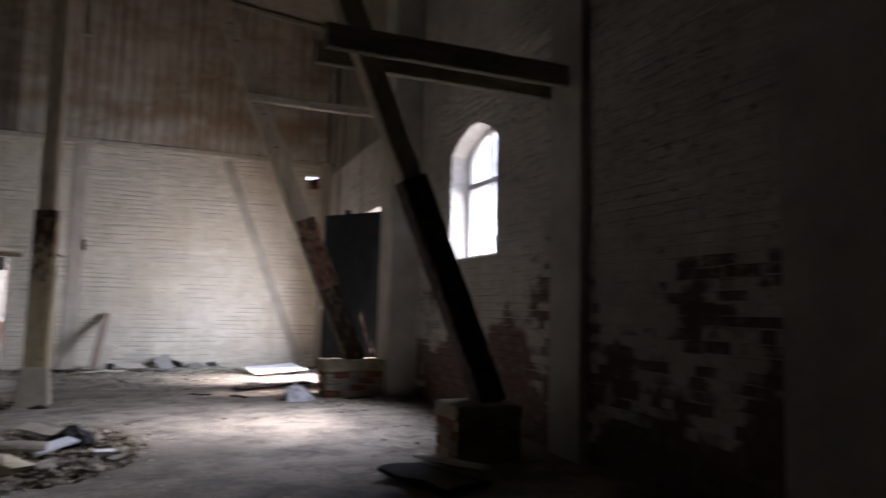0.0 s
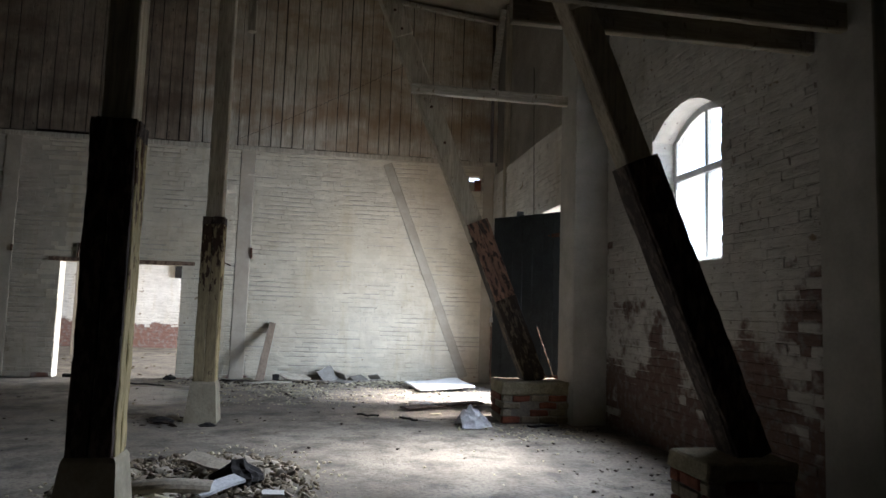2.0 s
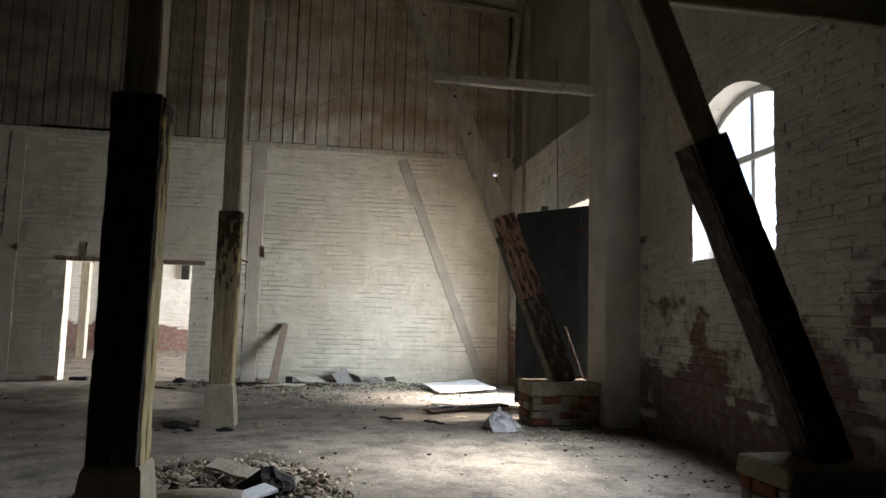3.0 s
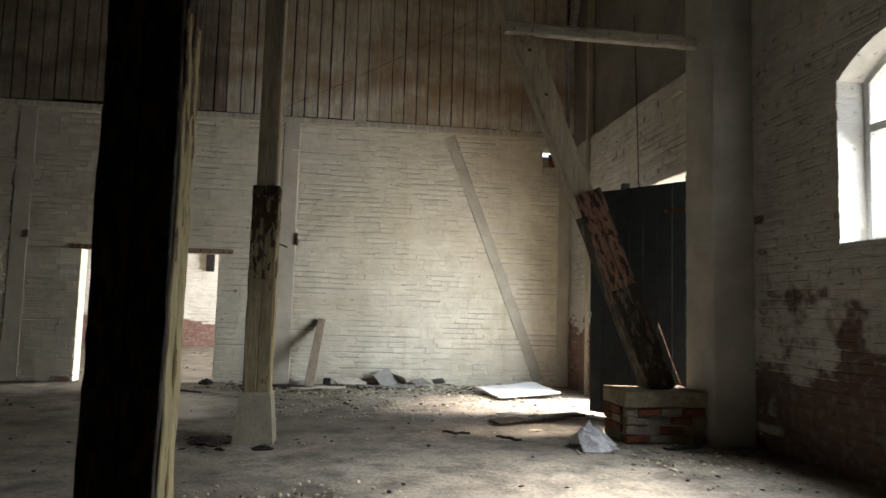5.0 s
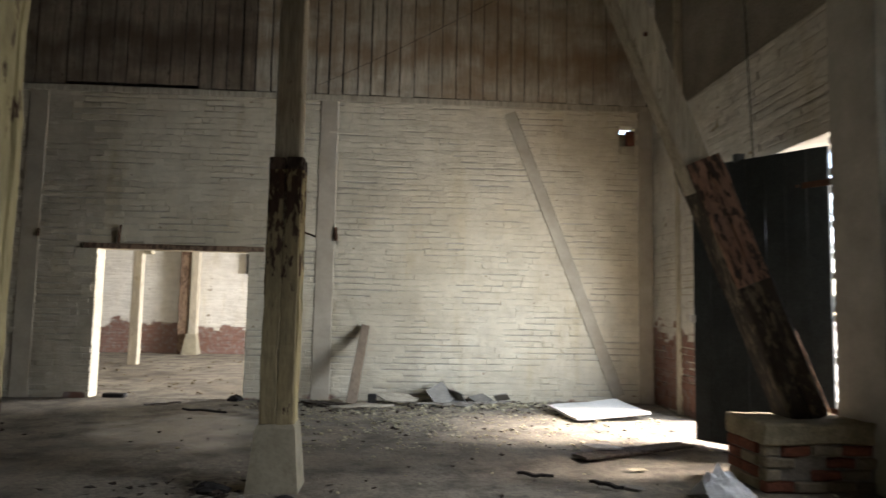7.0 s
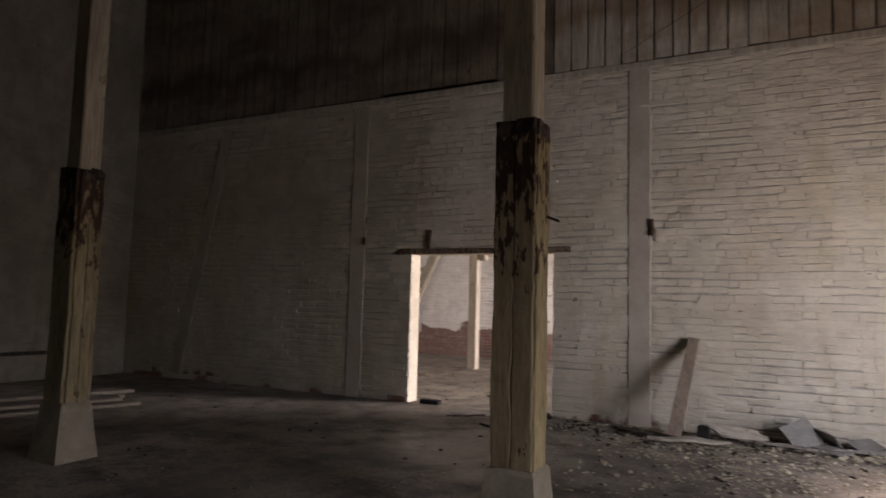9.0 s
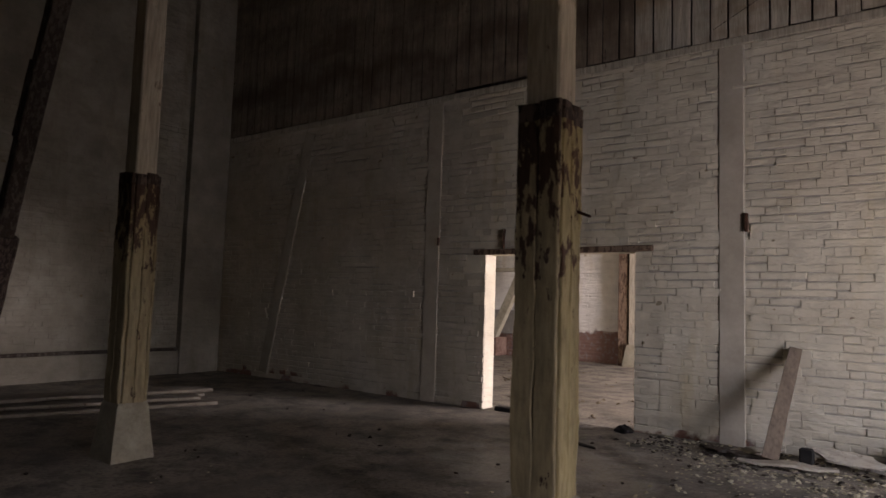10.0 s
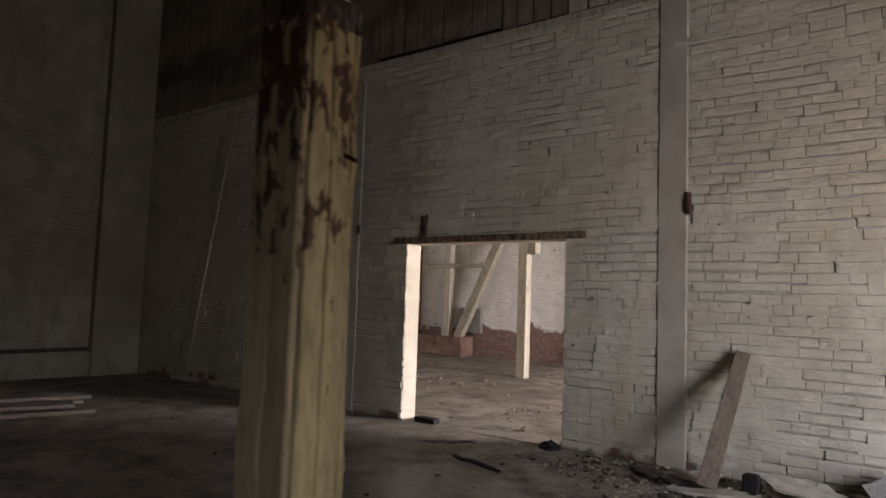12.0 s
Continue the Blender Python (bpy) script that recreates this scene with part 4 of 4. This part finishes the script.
sheet("roof_slate", (3.42, -0.22, 0.08), 0.28, 0.2, 35, (22, -8), 0.014, 0.015, SLATE, "grey slate tilted on rubble", "slate", "broken slates", 4)
sheet("roof_slate", (3.72, -0.3, 0.11), 0.24, 0.19, 70, (-14, 26), 0.014, 0.015, SLATE, "grey slate tilted on rubble", "slate", "broken slates", 5)
sheet("roof_slate", (3.15, -0.55, 0.03), 0.22, 0.16, 55, (3, -3), 0.014, 0.01, SLATE, "grey slate lying flat", "slate", "broken slates", 6)
sheet("pale_scrap", (4.2, -3.5, 0.075), 0.3, 0.2, 20, (2, -2), 0.012, 0.02, CARD, "pale scrap lying on the dark board", "scrap", seed=9)
sheet("floor_paper", (4.3, -4.2, 0.022), 0.17, 0.09, 15, (0, 0), 0.004, 0.012, LEAVES, "pale scrap of paper on the floor", "paper", "scraps of paper", 7)
sheet("floor_paper", (4.05, -4.75, 0.022), 0.2, 0.1, -40, (0, 0), 0.004, 0.006, SLATE, "grey scrap on the floor", "paper", "scraps of paper", 8)


def crumpled(name, at, sx, sy, sz, mat, label, category, seed, turn=0.0):
    bm = bmesh.new()
    bmesh.ops.create_icosphere(bm, subdivisions=3, radius=1)
    for v in bm.verts:
        n = v.co.normalized()
        r = 1 + 0.3 * noise.noise(n * 1.6 + Vector((seed, 0, 0)))
        ridge = abs(noise.noise(n * 2.0 + Vector((0, seed, 0))))
        r += 0.14 - 0.5 * ridge
        lean = 1 - 0.45 * max(n.z, 0)
        v.co = Vector((n.x * sx * lean, n.y * sy * lean, max(n.z, -0.55) * sz)) * r
    lo = min(v.co.z for v in bm.verts)
    bmesh.ops.transform(bm, verts=bm.verts, matrix=pose(at[0], at[1], at[2] - lo - 0.01, 0, 0, turn))
    return single(name, bm, mat, label, category)


def folded_sack(at, turn):
    """A limp white sack slumped into two creased slopes."""
    bm = bmesh.new()
    n = 14
    g = [[None] * (n + 1) for _ in range(n + 1)]
    for i in range(n + 1):
        for k in range(n + 1):
            u, v = i / n, k / n
            x = (u - 0.5) * (0.42 - 0.15 * v) - 0.04 * v
            ridge = max(0.0, 1 - abs(u - 0.4 - 0.1 * v) * 2.1)
            z = 0.29 * v ** 0.8 * (0.72 + 0.28 * ridge) - 0.035 * abs(math.sin(u * 9 + v * 2)) * (0.3 + v)
            y = 0.16 * v - 0.1 * ridge * (1 - v) + 0.05 * noise.noise(Vector((u * 4, v * 4, 2)))
            z += 0.018 * noise.noise(Vector((u * 7, v * 7, 5)))
            g[i][k] = bm.verts.new((x + 0.02 * noise.noise(Vector((u * 5, v * 5, 9))), y, max(z, 0.012)))
    for i in range(n):
        for k in range(n):
            bm.faces.new((g[i][k], g[i + 1][k], g[i + 1][k + 1], g[i][k + 1]))
    edge = [g[i][n] for i in range(n + 1)]
    foot = [bm.verts.new((v.co.x * 1.15, v.co.y + 0.16, 0.012)) for v in edge]
    for i in range(n):
        bm.faces.new((edge[i], edge[i + 1], foot[i + 1], foot[i]))
    bmesh.ops.solidify(bm, geom=list(bm.faces), thickness=0.004)
    bmesh.ops.recalc_face_normals(bm, faces=bm.faces)
    bmesh.ops.transform(bm, verts=bm.verts, matrix=pose(*at, 0, 0, turn))
    return single("paper_sack", bm, PAPER, "creased white paper sack slumped on the floor", "sack")


folded_sack((4.66, -5.22, 0.0), 8)


sheet("rotten_board", (4.86, -9.82, 0.05), 0.5, 0.75, 25, (2, 3), 0.03, 0.03, BLACK_RUBBISH, "black sheet of rotten board on the floor", "board", "boards on the floor", 15)
single("pale_plank", beam((4.98, -9.12, 0.06), (5.32, -9.82, 0.08), 0.12, 0.03, (0, 0, 1), 0.006, 99, 8), CARD, "narrow pale plank beside the brick base", "plank")
# added strip that draws the dark line above the plinth
single("wall_dark_strip", beam((LEFT + 0.12, -0.9, 0.45), (LEFT + 0.12, -9.0, 0.45), 0.06, 0.06, (0, 0, 1), 0.006, 100, 20), DARK_TIMBER, "added dark strip along the side wall's plinth", "batten")

# ---- rubble heap ----
def heap(name, centre, radii, height, count, sizes, mat, seed, label, flat=(0.35, 0.8)):
    """Countless lumps piled on one another, as one mesh."""
    rng = random.Random(seed)
    verts, faces = [], []
    for _ in range(count):
        r, a = math.sqrt(rng.random()), rng.uniform(0, 2 * math.pi)
        x, y = centre[0] + radii[0] * r * math.cos(a), centre[1] + radii[1] * r * math.sin(a)
        s = sizes[0] + (sizes[1] - sizes[0]) * rng.random() ** 1.8
        z = height * (1 - r * r) * rng.random() + s * 0.3
        b = chunk(rng, s, rng.uniform(*flat))
        bmesh.ops.transform(b, verts=b.verts, matrix=pose(x, y, z, rng.uniform(-40, 40), rng.uniform(-40, 40), rng.uniform(0, 360)))
        k = len(verts)
        b.verts.index_update()
        verts += [v.co.copy() for v in b.verts]
        faces += [tuple(v.index + k for v in f.verts) for f in b.faces]
        b.free()
    me = bpy.data.meshes.new(name)
    me.from_pydata(verts, [], faces)
    me.materials.append(mat)
    return tagged(new(name, me), label, "rubble", kind="stuff")


heap("rubble_heap", (1.75, -7.9, 0), (1.0, 1.3), 0.1, 2200, (0.006, 0.036), RUBBLE, 101, "low heap of broken plaster and mortar")
heap("rubble_dark", (1.6, -7.9, 0), (0.9, 1.2), 0.08, 70, (0.02, 0.05), DARK_TIMBER, 102, "dark clods among the rubble")
heap("rubble_litter", (1.8, -7.7, 0), (1.2, 1.6), 0.06, 420, (0.006, 0.026), LEAVES, 103, "pale crumbs of plaster over the rubble")
heap("rubble_shards", (1.85, -7.9, 0), (0.85, 1.1), 0.11, 190, (0.03, 0.085), PLASTER_SHARD, 104, "flat shards of pale plaster in the heap", (0.1, 0.22))
sheet("white_scrap", (2.05, -8.42, 0.17), 0.34, 0.13, 35, (8, -10), 0.02, 0.015, PAPER, "white board scrap on the rubble", "scrap", "scraps on the rubble", 11)
sheet("grey_scrap", (1.85, -7.75, 0.19), 0.34, 0.17, -20, (10, 6), 0.02, 0.03, PLASTER_SHARD, "grey plaster slab on the rubble", "scrap", "scraps on the rubble", 12)
sheet("grey_scrap", (2.1, -7.55, 0.13), 0.32, 0.13, 25, (-8, 8), 0.02, 0.03, PLASTER_SHARD, "grey plaster slab on the rubble", "scrap", "scraps on the rubble", 13)
sheet("pale_scrap", (2.42, -8.3, 0.07), 0.16, 0.09, 10, (6, 4), 0.03, 0.01, CARD, "pale plaster lump on the rubble", "scrap", "scraps on the rubble", 14)
crumpled("black_lump", (2.13, -8.0, 0.06), 0.17, 0.12, 0.12, BLACK_RUBBISH, "black rotten lump on the rubble", "lump", 5.0)
crumpled("cloth_rag", (1.68, -8.68, 0.04), 0.24, 0.14, 0.08, LEAVES, "crumpled pale rag on the rubble", "rag", 7.0)


def half_pipe():
    """A curved pale trough piece, hollow side down."""
    bm = bmesh.new()
    rows = []
    for i in range(13):
        f = i / 12
        x, y, z = 1.45 + 0.56 * f, -8.42 - 0.05 * math.sin(f * 3), 0.13 + 0.03 * math.sin(f * 3.1)
        ring = []
        for k in range(9):
            a = math.pi * k / 8
            for r in (0.1,):
                ring.append(bm.verts.new((x, y - math.cos(a) * r, z + math.sin(a) * r * 0.7)))
        for k in range(8, -1, -1):
            a = math.pi * k / 8
            ring.append(bm.verts.new((x, y - math.cos(a) * 0.085, z + math.sin(a) * 0.055)))
        rows.append(ring)
    for a, b in zip(rows, rows[1:]):
        n = len(a)
        for k in range(n):
            bm.faces.new((a[k], a[(k + 1) % n], b[(k + 1) % n], b[k]))
    bm.faces.new(rows[0][::-1])
    bm.faces.new(rows[-1])
    bmesh.ops.recalc_face_normals(bm, faces=bm.faces)
    return bm


single("roof_tile", half_pipe(), PLASTER_SHARD, "long pale curved roof tile on the rubble", "tile")


def scatter(name, regions, mat, seed, label):
    """Crumbs over the floor; regions: (x0, x1, y0, y1, count, smallest, largest)."""
    rng = random.Random(seed)
    verts, faces = [], []
    for x0, x1, y0, y1, n, s0, s1 in regions:
        for _ in range(n):
            s = s0 + (s1 - s0) * rng.random() ** 2.5
            b = chunk(rng, s, rng.uniform(0.25, 0.6))
            bmesh.ops.transform(b, verts=b.verts, matrix=pose(rng.uniform(x0, x1), rng.uniform(y0, y1), s * 0.2 + 0.006, rng.uniform(-20, 20), rng.uniform(-20, 20), rng.uniform(0, 360)))
            k = len(verts)
            b.verts.index_update()
            verts += [v.co.copy() for v in b.verts]
            faces += [tuple(v.index + k for v in f.verts) for f in b.faces]
            b.free()
    me = bpy.data.meshes.new(name)
    me.from_pydata(verts, [], faces)
    me.materials.append(mat)
    return tagged(new(name, me), label, "litter", kind="stuff")


scatter("pale_litter", [(1.0, 5.6, -3.4, -0.1, 900, 0.006, 0.032), (2.6, 4.4, -0.75, -0.1, 160, 0.01, 0.05), (0.2, 2.6, -0.9, -0.05, 160, 0.008, 0.03), (1.8, 2.9, -2.6, -1.2, 160, 0.008, 0.03), (-2.2, 6.0, -13, -3, 420, 0.004, 0.022),
                        (4.4, 6.0, -6.2, -4.9, 120, 0.008, 0.03)], LEAVES, 111, "pale crumbs of plaster and dry litter")
def leaf_litter(name, regions, mat, seed, label):
    """Flat curled scraps, each a bent quad pair with some thickness in its curl."""
    rng = random.Random(seed)
    verts, faces = [], []
    for cx, cy, rx, ry, n, s0, s1 in regions:
        for _ in range(n):
            x, y = rng.gauss(cx, rx), min(rng.gauss(cy, ry), -0.06)
            s, a, c = rng.uniform(s0, s1), rng.uniform(0, 6.28), rng.uniform(0.1, 0.5)
            w = s * rng.uniform(0.4, 0.8)
            k = len(verts)
            for p, q, h in ((-s, 0, 0.0), (0, -w, c * s), (s, 0, 0.1 * s), (0, w, c * s * rng.uniform(0, 1.5)), (0, 0, -0.3 * c * s)):
                verts.append((x + p * math.cos(a) - q * math.sin(a), y + p * math.sin(a) + q * math.cos(a), 0.016 + 0.3 * s * c + h))
            faces += [(k, k + 1, k + 4), (k + 1, k + 2, k + 4), (k + 2, k + 3, k + 4), (k + 3, k, k + 4)]
    me = bpy.data.meshes.new(name)
    me.from_pydata(verts, [], faces)
    me.materials.append(mat)
    return tagged(new(name, me), label, "litter", kind="stuff")


leaf_litter("dry_scraps", [(1.9, -1.5, 0.55, 0.35, 150, 0.012, 0.034), (3.0, -1.1, 0.9, 0.5, 170, 0.012, 0.034), (2.6, -2.4, 1.1, 0.7, 110, 0.01, 0.03), (1.2, -1.0, 0.5, 0.35, 70, 0.01, 0.03),
                           (4.6, -1.5, 0.6, 0.6, 90, 0.012, 0.035), (5.4, -5.5, 0.4, 0.4, 70, 0.012, 0.035), (3.3, -0.4, 0.6, 0.15, 90, 0.015, 0.05)], LEAVES, 114, "pale curled scraps and dry leaves")
leaf_litter("dark_scraps", [(3.4, -0.4, 0.8, 0.18, 80, 0.015, 0.05), (1.0, -0.6, 0.5, 0.25, 80, 0.015, 0.045), (3.2, -2.2, 1.2, 0.8, 110, 0.012, 0.04), (0.6, -4.9, 0.35, 0.25, 40, 0.02, 0.06)],
            DARK_TIMBER, 115, "dark curled scraps of bark and board")
scatter("dark_litter", [(0.3, 5.8, -1.2, -0.1, 260, 0.006, 0.035), (-7, 6.0, -12.5, -0.6, 420, 0.005, 0.028), (4.9, 6.3, -8.6, -5.0, 160, 0.006, 0.024), (0.2, 1.8, -0.75, -0.1, 110, 0.01, 0.035)],
        DARK_TIMBER, 112, "dark clods and scraps on the floor")
scatter("next_room_litter", [(-6.5, 0.5, 0.3, 6.5, 260, 0.01, 0.05), (-6, -3.5, 3.0, 3.8, 60, 0.02, 0.06)], RUBBLE, 113, "crumbs over the next room's floor")
crumpled("dark_clod", (0.85, -4.84, 0.0), 0.14, 0.07, 0.05, BLACK_RUBBISH, "dark clod beside the post", "clod", 9.0)
crumpled("dark_clod", (-0.1, -0.12, 0.0), 0.1, 0.08, 0.06, BLACK_RUBBISH, "black clod beside the doorway", "clod", 10.0)
single("threshold_block", box(-2.02, -1.72, 0.03, 0.16, -0.01, 0.06, 0.012, 0.008, 120, 2), BLACK_RUBBISH, "dark block beside the door jamb", "block")
crumpled("dark_clod", (1.42, -5.08, 0.0), 0.1, 0.06, 0.03, BLACK_RUBBISH, "dark clod beside the post", "clod", 12.0)

# ---- planks stacked in the dark ----
rng_stack = random.Random(131)
for i in range(10):
    lay, k = i // 4, i % 4
    a = Vector((-4.95 - k * 0.27 - lay * 0.06 + rng_stack.uniform(-0.05, 0.05), -2.45 + rng_stack.uniform(-0.15, 0.15), 0.025 + lay * 0.075))
    b = Vector((-5.75 - k * 0.27 - lay * 0.06 + rng_stack.uniform(-0.12, 0.12), -5.6 + rng_stack.uniform(-0.4, 0.3), 0.035 + lay * 0.075))
    single("stacked_plank", beam(a, b, 0.24, 0.045, (0, 0, 1), 0.008, 131 + i, 12), DULL_PLANK, "long grimy plank in a low stack", "plank", "stacked planks")

# ---- next room ----
def next_room():
    p = thing("square_post", (-3.62, 5.32, 0), "pale square timber post in the adjoining room", "post")
    part("shaft", beam((-3.62, 5.32, 0.0), (-3.62, 5.32, 4.0), 0.2, 0.2, (0, 1, 0), 0.004, 141, 16), POST_PAINT, p)
    part("bracket", box(-3.51, -3.33, 5.22, 5.42, 2.45, 4.0, 0.01, 0.004, 2, 2), PALE_SLAB, p, "pale timber packing at the post's head")
    b = thing("braced_upright", (-8.2, 8.5, 0), "limewashed timber frame braced against the wall", "frame")
    part("upright", beam((-7.9, 8.5, 0.5), (-7.9, 8.5, 4.0), 0.26, 0.2, (0, 1, 0), 0.006, 142, 12), POST_PAINT, b)
    part("brace", beam((-7.45, 8.42, 0.5), (-5.75, 8.42, 4.0), 0.24, 0.2, (0, 1, 0), 0.006, 143, 12), PALE_SLAB, b)
    part("rail", beam((-8.5, 8.33, 2.42), (-6.6, 8.33, 2.44), 0.12, 0.08, (0, 1, 0), 0.004, 144, 8), PALE_SLAB, b)
    single("brick_ledge", box(-10.9, -7.2, 8.2, 8.79, 0.0, 0.52, 0.02, 0.02, 145, 6), LEDGE_BRICK, "low brick ledge under the timber frame", "ledge")
    # grey panel drawn for an alcove, its shade put into the colour
    single("alcove_panel", box(-7.6, -6.9, 8.66, 8.79, 0.62, 1.3, 0.02, 0.01, 146, 3), SLATE, "grey panel standing in for a dark alcove in the far wall", "panel")
    q = thing("wall_pillar", (-3.45, 8.5, 0), "limewashed timber upright on a flared base", "post")
    part("shaft", beam((-3.62, 8.62, 0.0), (-3.62, 8.62, 4.0), 0.24, 0.22, (0, 1, 0), 0.012, 148, 16), BROWN_WOOD, q, "brown rotten timber")
    part("base", beam((-3.34, 8.5, 0.0), (-3.34, 8.5, 0.55), 0.42, 0.4, (0, 1, 0), 0.01, 151, 6, 0.62), CONCRETE, q, "flared concrete base")
    part("casing", beam((-3.34, 8.6, 0.0), (-3.34, 8.6, 4.0), 0.2, 0.26, (0, 1, 0), 0.006, 149, 12), POST_PAINT, q)
    single("meter_box", box(-2.02, -1.8, 8.66, 8.79, 2.2, 2.75, 0.012, 0.003, 150, 1), BLACK_RUBBISH, "dark box fixed high on the white wall", "box")
    single("wall_pipe", beam((-9.1, 8.7, 0.5), (-9.1, 8.7, 4.0), 0.09, 0.09, (0, 1, 0), 0.003, 147, 12), IRON, "rusty pipe running up the far wall", "pipe")


next_room()

# ---- cords ----
cord("pull_rope", sag((6.02, -2.9, 5.6), (6.0, -3.12, 2.8), -0.02), 0.006, BLACK_RUBBISH, "thin dark cord hanging above the gate")
cord("loose_wire", sag((0.9, -0.06, 4.7), (4.3, -0.06, 6.62), 0.06), 0.003, BLACK_RUBBISH, "thin wire slung across the boards")

# ---- brickwork, last ----
dirty_joints(wall_far, (0, -1, 0))
dirty_joints(wall_gate, (-1, 0, 0))
r_far = random.Random(201)
def under_timber(b):
    """Bricks behind the wall's own timbers are cut back."""
    u, v = (b[0] + b[1]) / 2, (b[2] + b[3]) / 2
    right, left = 5.54 - 1.7 * (v - 0.1) / 4.3, -7.0 + 1.0 * (v - 0.1) / 4.3
    hidden = min(abs(u - right), abs(u - left)) < 0.17 or min(abs(u - 1.08), abs(u + 3.17)) < 0.2
    return (*b[:4], 0.0008, b[5]) if hidden else b


far_bricks = [under_timber(b) for b in brick_course(r_far, (LEFT, 6.1), (0.0, 4.48), [(DOOR[0], DOOR[1], -1, 2.17), (5.56, 5.83, 3.68, 4.27)])]
yellowed_shaded = lambda b: b[0] < -2.3 + 1.1 * noise.noise(Vector((b[2] * 0.8, 1.0, 4.0))) + r_far.uniform(-0.25, 0.25)
west_bricks = [b for b in far_bricks if yellowed_shaded(b)]
kept = set(west_bricks)
brick_face(wall_far, frame_far(), [b for b in far_bricks if b not in kept], LIME_FAR, lambda u, v: 0.0 < u < 3.2 and 0.3 < v < 2.6, 202)
brick_face(wall_far, frame_far(), west_bricks, LIME_OLD_SHADED, lambda u, v: False, 212)
brick_face(wall_gate, frame_right(RIGHT), brick_course(random.Random(203), (0.0, 4.5), (0.0, 4.28), [(GATE_HOLE[0], GATE_HOLE[1], -1, GATE_HOLE[3] + 0.02)], relief=0.017), LIME_RETURN, lambda u, v: v > 3.0 and u > 1.0, 204)
brick_face(wall_side, frame_right(SIDE), brick_course(random.Random(205), (5.0, 13.0), (0.0, 4.4), [(WINDOW[0], WINDOW[1], WINDOW[2] - 0.01, WINDOW[3] + 0.02)]), LIME_SIDE, lambda u, v: 5.0 < u < 8.6 and 0.6 < v < 1.9, 206)
brick_face(wall_left, frame_left(LEFT), brick_course(random.Random(207), (-9.0, -0.85), (0.42, 4.6), relief=0.004), LIME_LEFT_SHADED, lambda u, v: -4.2 < u < -1.2 and 0.6 < v < 2.6, 208)
brick_face(wall_next, frame_far(8.8), brick_course(random.Random(209), (-10.8, 2.0), (0.0, 3.6)), LIME_NEXT, lambda u, v: -7 < u < -3 and v < 0.9, 210)
